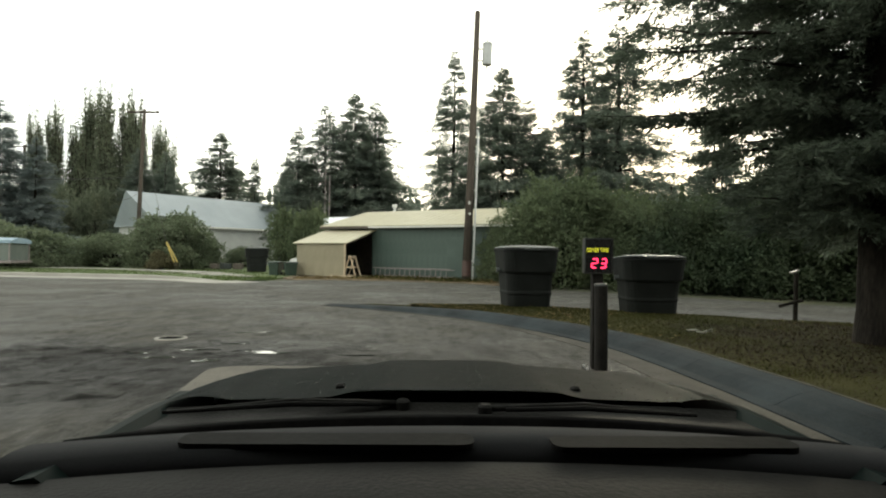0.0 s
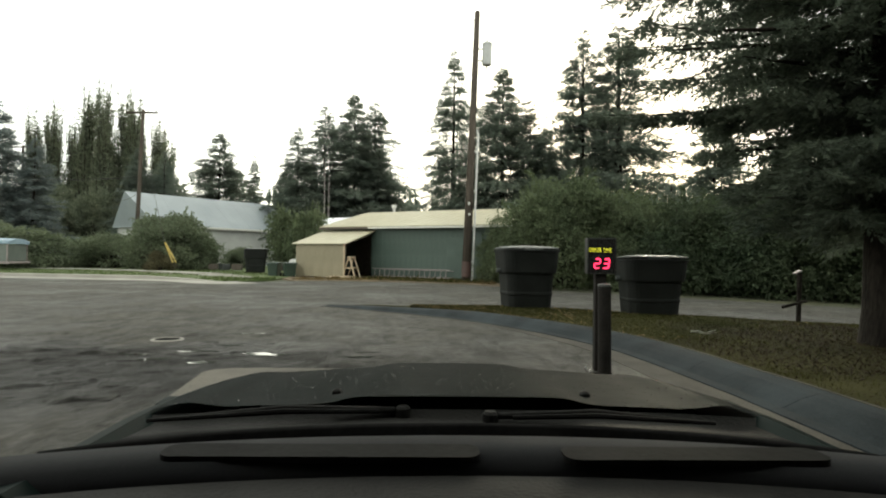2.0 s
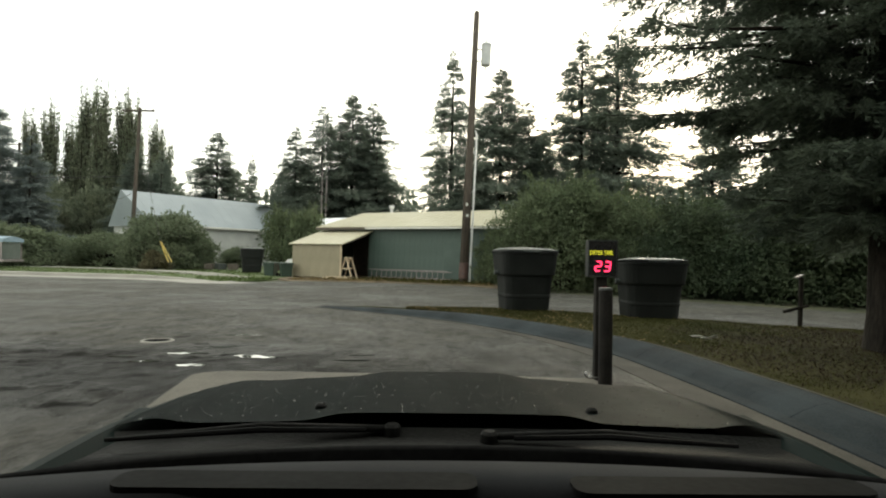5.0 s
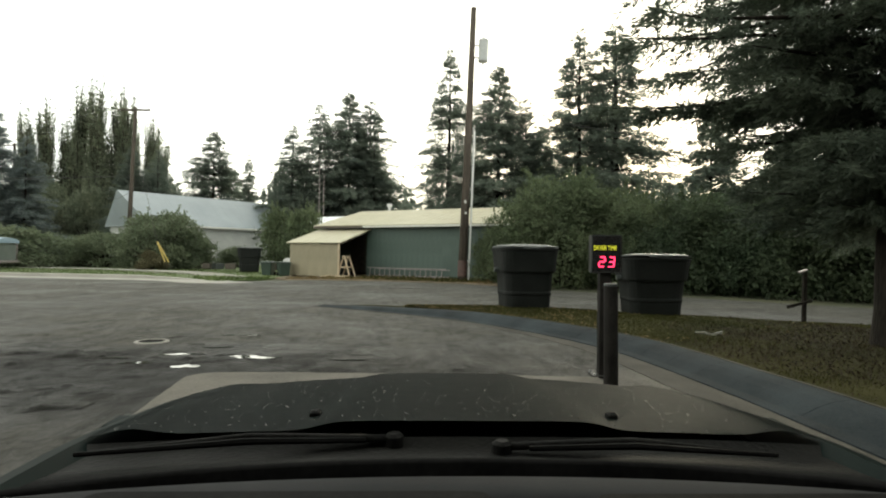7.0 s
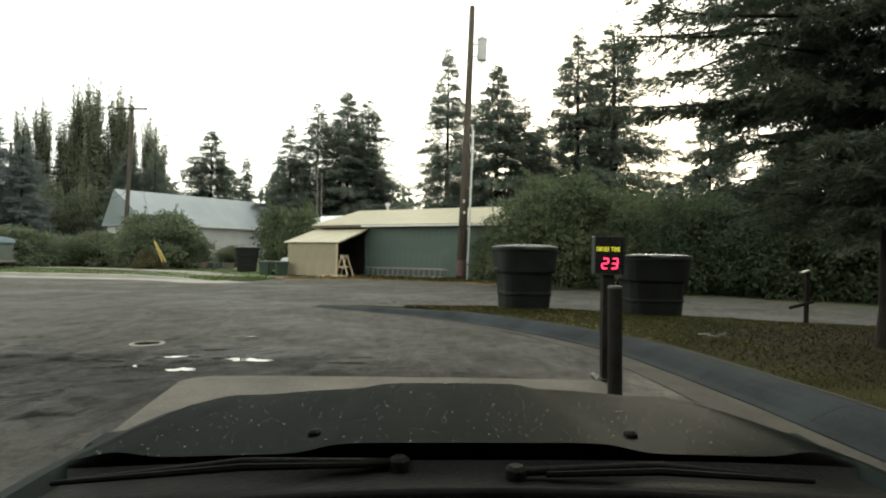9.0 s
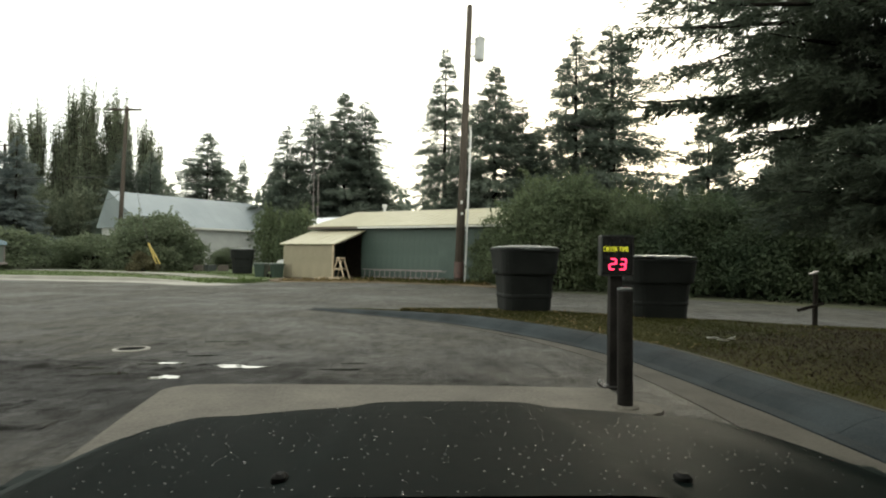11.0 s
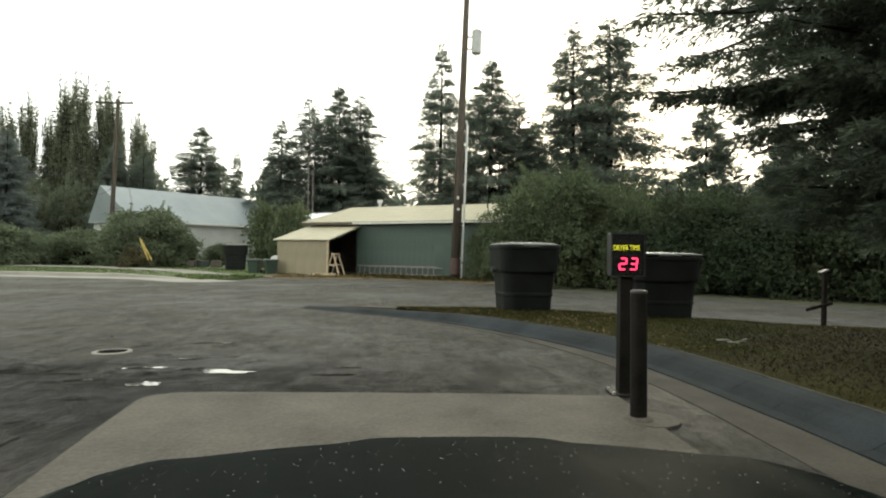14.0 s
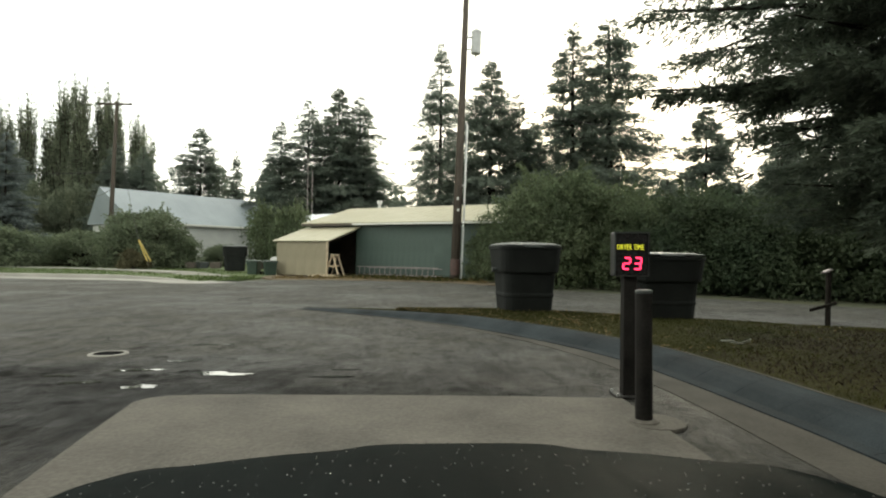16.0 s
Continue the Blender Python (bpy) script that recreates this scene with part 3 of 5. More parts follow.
tuft = np.c_[r.uniform(-9.4, -6.3, 1500), r.uniform(22.4, 25.6, 1500), np.full(1500, 0.02)]
tuft = tuft[(tuft[:, 1] > np.interp(tuft[:, 0], [-9.4, -7.6, -6.3], [23.5, 22.3, 24.2])) & (r.uniform(0, 1, 1500) < 0.85)]
blades("verge_weeds", tuft, 0.05, 0.20, BLADE_FRESH, "ragged green weeds where the verge runs out", "weeds", 0.05, 13, 0.6)
blades("verge_grass", vp, 0.02, 0.055, BLADE_FRESH, "fresh green grass blades on the verge", "grass", 0.05, 12)

# gravel yard before the green building
flat("yard", [(2.0, 23.3), (3.2, 21.8), (7, 24.5), (7, 30), (-3, 36), (-10, 36), (-6.6, 27), (-5.3, 24.4), (-3.4, 24.6), (-0.8, 24.5)], 0.02, GRAVEL, "brown gravel yard strewn with leaves and scraps", category="yard")
r = np.random.default_rng(21)
yp = np.c_[r.uniform(-5.5, 3.5, 5200), r.uniform(23.5, 29.3, 5200), np.full(5200, 0.02)]
wall_y = 29.4 - (yp[:, 0] + 2.4) * 0.59
yp = yp[(yp[:, 1] < wall_y) & (yp[:, 1] > wall_y - 3.6) & ((yp[:, 0] > -2.2) | (yp[:, 1] < 27.0))]
blades("yard_weeds", yp, 0.05, 0.22, BLADE, "dry weeds at the foot of the green wall", "weeds", 0.05, 22)

yl = np.c_[r.uniform(-5.6, 3.4, 2600), np.zeros(2600), np.full(2600, 0.028)]
yl[:, 1] = np.interp(yl[:, 0], [-5.6, -3.4, -0.8, 2.0, 3.4], [24.9, 25.1, 25.0, 23.8, 22.4]) + np.abs(r.normal(0, 1.3, 2600))
yl = yl[(yl[:, 1] < 29.0 - (yl[:, 0] + 2.4) * 0.59) & ((yl[:, 0] > -2.6) | (yl[:, 1] < 26.8))]
blades("yard_leaves", yl, 0.08, 0.20, LEAF_LITTER, "brown leaves and wood scraps strewn over the yard", "leaves", 0.10, 23, 3.0)


# ---- the shop building with its lean-to ----
BU = Vector((-0.86, 0.51, 0)).normalized()  # along the wall, away to the left end
BN = Vector((-0.51, -0.86, 0)).normalized()  # out of the wall, towards the street


def wall_frame(o):
    return Matrix(((-BU.x, -BN.x, 0, o[0]), (-BU.y, -BN.y, 0, o[1]), (0, 0, 1, o[2]), (0, 0, 0, 1)))  # x along the wall to the right, y into the building


shop = thing("shop_building", "long low shop building, dark green walls and tan metal roof", "building", wall_frame((-5.07, 31.0, 0.0)))
LONG, DEEP, EAVE, RIDGE = 15.0, 8.0, 2.62, 3.72
# front wall in vertical siding boards from the lean-to's side to the far end
front = part("wall", boxed((LONG - 3.1, 0.12, EAVE), pose(3.1 + (LONG - 3.1) / 2, 0.10, EAVE / 2)), WALL_GREEN, shop)
bm0 = boxed((0.308, 0.03, EAVE - 0.12), bevel=0.003)
board_me = mesh_of(bm0, "siding_board")
board_me.materials.append(WALL_GREEN)
for k in range(38):
    b = new("siding_board", board_me)
    b.parent = front
    b.matrix_local = pose(3.28 + k * 0.312, 0.03, EAVE / 2 - 0.02)
part("door", boxed((0.95, 0.05, 2.05), pose(8.1, -0.012, 1.05), 0.01), WALL_GREEN, shop, "dark green plank door")
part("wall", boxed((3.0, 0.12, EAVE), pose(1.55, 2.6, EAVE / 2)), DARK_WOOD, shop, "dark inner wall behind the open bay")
part("wall", boxed((0.12, DEEP, EAVE), pose(0.06, DEEP / 2 + 0.2, EAVE / 2)), WALL_GREEN, shop)
part("wall", boxed((0.12, 2.5, EAVE), pose(3.04, 1.4, EAVE / 2)), WALL_GREEN, shop)
part("wall", boxed((0.12, DEEP, EAVE), pose(LONG - 0.06, DEEP / 2 + 0.2, EAVE / 2)), WALL_GREEN, shop)
part("wall", boxed((LONG, 0.12, EAVE), pose(LONG / 2, DEEP + 0.2, EAVE / 2)), WALL_GREEN, shop)
for x in (0.0, LONG):
    bm = bmesh.new()
    v = [bm.verts.new((x, y, z)) for y, z in ((0.1, EAVE), (DEEP + 0.2, EAVE), (DEEP / 2 + 0.1, RIDGE - 0.1))]
    bm.faces.new(v)
    part("gable", bm, WALL_GREEN, shop)
pitch = math.atan2(RIDGE - EAVE, DEEP / 2 + 0.3)
slope = math.hypot(RIDGE - EAVE, DEEP / 2 + 0.3)
for side, name in ((0, "roof"), (1, "roof")):
    bm = boxed((LONG + 0.5, slope, 0.06), pose(0, 0, 0))
    m = pose(LONG / 2, -0.3 + (DEEP / 2 + 0.3) / 2, (EAVE + RIDGE) / 2 + 0.05, math.degrees(pitch)) if not side else pose(LONG / 2, DEEP + 0.5 - (DEEP / 2 + 0.3) / 2, (EAVE + RIDGE) / 2 + 0.05, -math.degrees(pitch))
    bmesh.ops.transform(bm, matrix=m, verts=bm.verts)
    roof = part(name, bm, ROOF_TAN, shop)
    if not side:
        rib_me = mesh_of(boxed((0.03, slope - 0.02, 0.016)), "roof_rib")
        rib_me.materials.append(ROOF_TAN)
        for k in range(38):
            rb = new("roof_rib", rib_me)
            rb.parent = roof
            rb.matrix_local = m @ pose(-LONG / 2 - 0.1 + k * 0.41, 0, 0.04)
part("gutter", boxed((LONG - 3.0, 0.11, 0.10), pose(3.1 + (LONG - 3.0) / 2, -0.36, EAVE - 0.02), 0.02), TRIM_WHITE, shop, "white metal gutter")
part("fascia", boxed((3.3, 0.04, 0.12), pose(1.4, -0.31, EAVE - 0.02)), DARK_WOOD, shop)
part("flue_pipe", tubed([(1.2, 4.9, 3.3), (1.2, 4.9, 4.1), (1.2, 4.9, 4.12), (1.2, 4.9, 4.3)], [0.09, 0.09, 0.16, 0.16], 10), GALV, shop, "short galvanised flue")

leanto = thing("lean_to", "tan panelled lean-to shed, open at one side", "shed", wall_frame((-5.07, 31.0, 0.0)))
LO, HI, OUT = 1.70, 2.46, 2.35
front = part("wall", boxed((3.1, 0.06, LO - 0.1), pose(1.58, -OUT, (LO - 0.1) / 2 + 0.06)), WALL_TAN, leanto)
panel_me = mesh_of(boxed((0.612, 0.02, LO - 0.14), bevel=0.002), "siding_panel")
panel_me.materials.append(WALL_TAN)
for k in range(5):
    b = new("siding_panel", panel_me)
    b.parent = front
    b.matrix_local = pose(0.34 + k * 0.615, -OUT - 0.04, LO / 2 + 0.01)
part("wall", boxed((0.06, OUT, 1.65), pose(0.06, -OUT / 2, 0.85)), WALL_TAN, leanto)
part("corner_post", boxed((0.09, 0.09, LO), pose(3.14, -OUT, LO / 2), 0.01), PALE_WOOD, leanto, "pale corner post")
bm = bmesh.new()
a = math.atan2(HI - LO, OUT + 0.15)
box(bm, (3.5, math.hypot(HI - LO, OUT + 0.2), 0.05), pose(1.6, -OUT / 2 - 0.05, (HI + LO) / 2 + 0.02, math.degrees(a)))
lroof = part("roof", bm, ROOF_TAN, leanto)
for k in range(8):
    part("roof_rib", boxed((0.03, 2.4, 0.012), pose(0.0 + k * 0.46, -OUT / 2 - 0.05, (HI + LO) / 2 + 0.055, math.degrees(a))), ROOF_TAN, lroof)
for k in range(4):
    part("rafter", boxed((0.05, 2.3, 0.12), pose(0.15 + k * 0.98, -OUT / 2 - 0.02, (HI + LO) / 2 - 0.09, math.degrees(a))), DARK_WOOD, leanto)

# ladder on its edge against the green wall
ladder = thing("ladder", "aluminium extension ladder lying on its edge", "ladder", wall_frame((-5.07, 31.0, 0.0)) @ pose(3.35, -0.35, 0.05, -8))
for z in (0.05, 0.46):
    part("rail", boxed((4.6, 0.06, 0.035), pose(2.3, 0, z), 0.008), ALU, ladder)
for z in (0.09, 0.42):
    part("rail", boxed((4.2, 0.05, 0.03), pose(2.7, 0.05, z), 0.006), ALU, ladder)
for k in range(15):
    part("rung", tubed([(0.2 + k * 0.30, 0.0, 0.06), (0.2 + k * 0.30, 0.0, 0.45)], 0.017, 8), ALU, ladder)

# sawhorse before the open bay
horse = thing("sawhorse", "weathered wooden sawhorse before the open bay", "sawhorse", wall_frame((-5.07, 31.0, 0.0)) @ pose(3.25, -1.9, 0.03, 0, 0, 106))
part("top_beam", boxed((0.75, 0.14, 0.10), pose(0, 0, 1.02), 0.01), PALE_WOOD, horse)
for sx in (-1, 1):
    for sy in (-1, 1):
        part("leg", tubed([(sx * 0.30, sy * 0.03, 1.0), (sx * 0.36, sy * 0.34, 0.0)], [0.05, 0.045], 4), PALE_WOOD, horse)
    part("brace", boxed((0.03, 0.42, 0.08), pose(sx * 0.33, 0, 0.5)), PALE_WOOD, horse)
r = random.Random(4)
for k in range(9):
    ob = part("board", boxed((r.uniform(0.7, 1.9), r.uniform(0.08, 0.2), 0.04), None, 0.006), PALE_WOOD)
    tagged(ob, "loose pale board lying on the gravel", "board", "loose boards in the yard")
    ob.matrix_world = wall_frame((-5.07, 31.0, 0.0)) @ pose(2.9 + r.uniform(-0.35, 0.5), -2.75 + 0.18 * (k % 3) + r.uniform(-0.05, 0.05), 0.042 + 0.041 * (k // 3), 0, 0, r.uniform(-9, 9))

# small white-roofed shed behind
back_shed = thing("shed", "small shed with a white metal roof behind trees", "shed", pose(-6.5, 45.0, -0.05, 0, 0, -30))
part("wall", boxed((3.2, 3.4, 3.4), pose(0, 0, 1.7)), WALL_GREEN, back_shed)
for sy in (-1, 1):
    part("roof", boxed((3.7, 2.15, 0.07), pose(0, sy * 0.95, 3.75, -sy * 22)), ROOF_WHITE, back_shed)

# ---- the barn-like house ----
RD = Vector((0.63, 0.78, 0)).normalized()
RN = Vector((0.78, -0.63, 0)).normalized()
barn = thing("house", "white house with a big pale blue metal roof", "house", Matrix(((RD.x, -RN.x, 0, -25.6), (RD.y, -RN.y, 0, 49.8), (0, 0, 1, 0), (0, 0, 0, 1))))
BL, BR, BE, BB = 14.6, 6.45, 3.5, 4.0
eave = [(0.6, -BB, BE), (BL + 1.4, -BB, BE), (BL + 1.4, BB, BE), (0.6, BB, BE)]
ridge = [(-0.2, 0, BR), (BL, 0, BR)]
bm = bmesh.new()
ve, vr = [bm.verts.new(p) for p in eave], [bm.verts.new(p) for p in ridge]
lowv = [bm.verts.new((x, y, z - 0.12)) for x, y, z in eave]
bm.faces.new((ve[0], ve[1], vr[1], vr[0]))
bm.faces.new((ve[1], ve[2], vr[1]))
bm.faces.new((ve[2], ve[3], vr[0], vr[1]))
bm.faces.new((ve[3], ve[0], vr[0]))
for i in range(4):
    bm.faces.new((lowv[i], lowv[(i + 1) % 4], ve[(i + 1) % 4], ve[i]))
bm.faces.new(lowv[::-1])
bmesh.ops.recalc_face_normals(bm, faces=bm.faces)
broof = part("roof", bm, ROOF_BLUE, barn)
sl = math.hypot(BB, BR - BE)
ang = math.degrees(math.atan2(BR - BE, BB))
for k in range(14):
    x = 0.9 + k * 1.0
    part("roof_seam", boxed((0.025, sl - 0.1, 0.008), pose(x, -BB / 2, (BR + BE) / 2 + 0.006, ang)), ROOF_BLUE, broof)
part("wall", boxed((BL + 0.2, 2 * BB - 0.8, BE - 0.05), pose(BL / 2 + 1.0, 0, BE / 2 - 0.02)), WALL_WHITE, barn)
part("eave_trim", boxed((BL + 0.8, 0.05, 0.16), pose(BL / 2 + 1.0, -BB - 0.03, BE - 0.08)), TRIM_WHITE, barn)


# ---- the wash building behind, with the exit bay ----
wash = thing("wash_building", "plain grey block wash building with an open exit bay", "building", pose(0.5, 0, 0))
# unseen front wall, drawn out wide on the right to shade the near ground
for x0, x1, z0, z1 in ((-9.0, -1.9, -0.1, 5.0), (1.9, 11.0, -0.1, 5.0), (-1.9, 1.9, 3.1, 5.0)):
    part("wall", boxed((x1 - x0, 0.25, z1 - z0), pose((x0 + x1) / 2, -1.95, (z0 + z1) / 2)), CONCRETE, wash)
for x in (-2.03, 2.03):
    part("bay_wall", boxed((0.22, 12.0, 3.2), pose(x, -8.1, 1.5)), CONCRETE, wash)
part("bay_wall", boxed((4.2, 0.2, 3.2), pose(0, -14.2, 1.5)), CONCRETE, wash)
part("bay_ceiling", boxed((4.4, 12.2, 0.15), pose(0, -8.2, 3.2)), CONCRETE, wash)
part("roof", boxed((20.4, 13.0, 0.25), pose(1.0, -8.1, 5.1)), ROOF_WHITE, wash)
part("floor_slab", boxed((3.8, 12.0, 0.1), pose(0, -8.1, -0.035)), CONCRETE, wash)


# ---- trees ----
def conifer_meshes(seed, H, R, base, branches, leaves, leaf_len, leaf_wid, material, droop=0.35, gap=0.15, top_pow=0.85):
    """A spruce of height H: a straight tapered trunk with limbs, and drooping sprays of needles."""
    r = np.random.default_rng(seed)
    u = np.sort(r.uniform(0, 1, branches) ** 0.95)
    whorls = np.round(u * (H - base) / 0.70) / ((H - base) / 0.70)
    u = np.clip(0.10 * whorls + 0.90 * u, 0, 0.99)
    az = r.uniform(0, 2 * np.pi, branches)
    lobes = 1 + 0.10 * np.sin(az * 2 + r.uniform(0, 6)) + 0.10 * np.sin(az * 3 + u * 9)
    rad = R * (1 - u) ** top_pow * r.uniform(0.55, 1.12, branches) * lobes + 0.06
    rad *= np.where(r.uniform(0, 1, branches) < gap, 0.5, 1.0)
    z0 = base + (H - base) * u
    lift = np.interp(u, [0, 0.5, 1], [-0.05, 0.16, 0.45]) + r.normal(0, 0.08, branches)
    bm = tubed([(0, 0, -0.15), (0, 0, H * 0.04), (0.02, 0.01, H * 0.5), (0, 0, H * 1.0)], [0.018 * H + 0.04, 0.012 * H + 0.03, 0.005 * H + 0.02, 0.012], 9)
    for i in range(0, branches, 2):
        c, s, q = math.cos(az[i]), math.sin(az[i]), rad[i]
        pts = [(c * q * k, s * q * k, z0[i] + q * (lift[i] * k - droop * k * k)) for k in (0, 0.45, 0.9)]
        tube(bm, pts, [0.012 * q + 0.012, 0.008 * q + 0.008, 0.004], 4, False)
    trunk = mesh_of(bm, "trunk", True)
    trunk.materials.append(BARK)
    n = branches * leaves
    share = rad ** 1.05
    b = np.sort(r.choice(branches, n, p=share / share.sum()))
    s = r.uniform(0.12, 1.0, n) ** 0.75
    side = r.choice([-1.0, 1.0], n)
    rb, ab = rad[b], az[b]
    out = np.c_[np.cos(ab), np.sin(ab), np.zeros(n)]
    lat = np.c_[-np.sin(ab), np.cos(ab), np.zeros(n)]
    spread = side * r.uniform(0, 1, n) ** 0.8 * 0.19 * rb * (1.15 - s) * (0.4 + s)
    P = out * (rb * s)[:, None] + lat * spread[:, None]
    P[:, 2] = z0[b] + rb * (lift[b] * s - droop * s * s) - np.abs(spread) * 0.35 - r.uniform(0, 0.10, n) * rb * 0.6 + r.normal(0, 0.06, n) * np.minimum(rb, 1.4)
    D = unit(out * r.uniform(0.3, 1.0, n)[:, None] + lat * (side * r.uniform(0.1, 0.9, n))[:, None] + np.c_[np.zeros((n, 2)), r.normal(-0.12, 0.42, n)])
    S = unit(np.cross(D, r.normal(0, 1, (n, 3)) * 0.6 + np.array([0, 0, 1.0])))
    L = leaf_len * r.uniform(0.6, 1.3, n) * (0.42 + 0.58 * np.minimum(rb / 1.4, 1))
    crown = leaf_mesh("crown", P, D, S, L, leaf_wid * r.uniform(0.7, 1.3, n), material)
    return trunk, crown


def plant(name, meshes, at, label, category="tree", group="", scale=(1, 1, 1)):
    ob = thing(name, label, category, at @ Matrix.Diagonal((*scale, 1)), group)
    part("trunk", meshes[0], None, ob)
    part("crown", meshes[1], None, ob)
    return ob


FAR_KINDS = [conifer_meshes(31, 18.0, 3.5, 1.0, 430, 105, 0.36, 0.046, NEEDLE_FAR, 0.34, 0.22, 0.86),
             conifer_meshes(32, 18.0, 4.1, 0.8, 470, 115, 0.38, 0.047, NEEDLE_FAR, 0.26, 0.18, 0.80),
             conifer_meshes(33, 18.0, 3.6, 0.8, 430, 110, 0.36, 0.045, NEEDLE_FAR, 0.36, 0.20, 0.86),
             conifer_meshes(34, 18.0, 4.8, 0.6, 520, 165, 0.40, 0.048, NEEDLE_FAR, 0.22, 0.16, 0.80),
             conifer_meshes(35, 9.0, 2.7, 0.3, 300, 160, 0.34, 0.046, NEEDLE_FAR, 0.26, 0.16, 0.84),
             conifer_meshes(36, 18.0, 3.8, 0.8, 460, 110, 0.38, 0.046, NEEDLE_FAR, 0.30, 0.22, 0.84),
             # same spruce, its needles tinted pale blue for haze
             conifer_meshes(37, 18.0, 4.2, 0.6, 480, 125, 0.40, 0.048, NEEDLE_HAZED, 0.24, 0.16, 0.80)]
KIND_HEIGHT = (18.0, 18.0, 18.0, 18.0, 9.0, 18.0, 18.0)
KIND_LABEL = {3: "broad dark green fir with dense boughs", 6: "tall spruce with dense boughs, paled blue-grey for haze"}

SPRUCES = [  # kind, x, y, height, width factor, turn
    (0, 2.70, 48.1, 18.8, 1.00, 20), (3, 6.4, 44.0, 16.0, 1.02, 70), (5, 8.7, 44.6, 13.7, 1.0, 140),
    (2, 12.2, 42.0, 18.5, 1.20, 200), (5, 15.1, 42.6, 19.0, 1.60, 300), (4, 20.8, 39.0, 11.6, 1.15, 10), (4, 25.5, 37.0, 10.0, 1.1, 50),
    (3, -7.4, 61.5, 18.5, 1.12, 90), (1, -10.5, 61.0, 17.0, 1.10, 160), (0, -13.1, 60.0, 14.6, 1.25, 230), (5, -5.3, 62.5, 18.0, 1.40, 310), (4, -15.0, 63.0, 10.5, 1.1, 30), (3, -4.6, 60.0, 12.5, 1.0, 170),
    (3, -28.5, 80.4, 17.9, 1.2, 40), (5, -23.6, 80.2, 14.9, 0.75, 120),
    (6, -45.5, 62.0, 17.2, 1.05, 180), (6, -41.6, 62.0, 13.2, 1.0, 250), (6, -50.5, 60.0, 16.0, 1.1, 80),
    (1, -33.2, 74.0, 14.0, 0.95, 60), (3, 10.4, 47.0, 12.0, 0.9, 65), (0, 5.0, 50.0, 13.0, 1.0, 15),
    (3, -33.6, 68.0, 13.4, 0.8, 215), (1, -31.0, 69.0, 11.8, 0.9, 265),
]
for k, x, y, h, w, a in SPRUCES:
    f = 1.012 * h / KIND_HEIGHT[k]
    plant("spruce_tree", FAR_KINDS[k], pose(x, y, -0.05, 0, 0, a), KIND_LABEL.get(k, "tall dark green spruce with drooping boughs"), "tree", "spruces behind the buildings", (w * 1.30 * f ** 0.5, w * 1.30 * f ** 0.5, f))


def poplar_meshes(seed, H, R, n_br, leaves):
    """Slender upright poplar: steep thin limbs, small leaves, bare thin tips that stand apart."""
    r = np.random.default_rng(seed)
    bm = tubed([(0, 0, -0.2), (0, 0, H * 0.3), (0.1, 0, H * 0.82)], [0.38, 0.24, 0.04], 9)
    P = []
    for i in range(n_br):
        z = H * r.uniform(0.03, 0.66) ** 1.0
        a = r.uniform(0, 2 * np.pi)
        reach = R * r.uniform(0.35, 1.05) * (1 - 0.35 * z / H)
        up = min(H * r.uniform(0.18, 0.42), H * r.uniform(0.80, 1.0) - z)
        pts = [np.array((math.cos(a) * reach * (1 - math.exp(-3 * k)) + 0.1 * k, math.sin(a) * reach * (1 - math.exp(-3 * k)), z + up * k)) for k in (0, 0.3, 0.65, 1.0)]
        tube(bm, pts, [0.07, 0.045, 0.025, 0.010], 4, False)
        t = r.uniform(0.08, 1.0, leaves)
        q = np.array([np.interp(t, (0, 0.3, 0.65, 1.0), [p[c] for p in pts]) for c in range(3)]).T
        keep = r.uniform(0, 1, leaves) < np.interp(q[:, 2] / H, [0.0, 0.5, 0.66, 0.8, 1.0], [1.0, 0.95, 0.66, 0.50, 0.42])
        q = q[keep] + r.normal(0, 0.26, (keep.sum(), 3)) * np.interp(q[keep][:, 2] / H, [0, 0.5, 0.7, 1], [1.6, 1.2, 0.6, 0.40])[:, None]
        P.append(q)
    trunk = mesh_of(bm, "trunk", True)
    trunk.materials.append(BARK)
    P = np.vstack(P)
    n = len(P)
    D = unit(r.normal(0, 1, (n, 3)) + np.array([0, 0, 0.4]))
    S = unit(np.cross(D, r.normal(0, 1, (n, 3))))
    return trunk, leaf_mesh("crown", P, D, S, 0.26 * r.uniform(0.6, 1.3, n), 0.17, LEAF_POPLAR)


POPLARS = [poplar_meshes(41, 24.0, 1.6, 120, 170), poplar_meshes(42, 24.0, 1.8, 130, 170)]
for k, x, y, h, w, a in [(0, -47.5, 83.0, 24.6, 1.0, 0), (1, -49.8, 83.0, 24.0, 1.0, 40), (0, -45.2, 84.0, 23.6, 1.0, 100), (1, -43.2, 83.0, 22.8, 1.0, 160), (0, -53.8, 82.0, 21.4, 1.0, 220),
                         (1, -55.9, 81.0, 19.8, 0.95, 280), (0, -40.8, 85.0, 20.0, 1.0, 30), (1, -38.2, 82.0, 16.5, 1.1, 70), (1, -51.8, 84.0, 19.0, 1.1, 300),
                         (0, -44.3, 86.0, 20.5, 1.1, 190), (1, -46.4, 81.5, 20.0, 1.1, 250)]:
    plant("poplar_tree", POPLARS[k], pose(x + 1.6, y, -0.05, 0, 0, a), "tall slender poplar with thin bare upper twigs", "tree", "row of poplars", (w, w, 1.10 * h / 24.0))


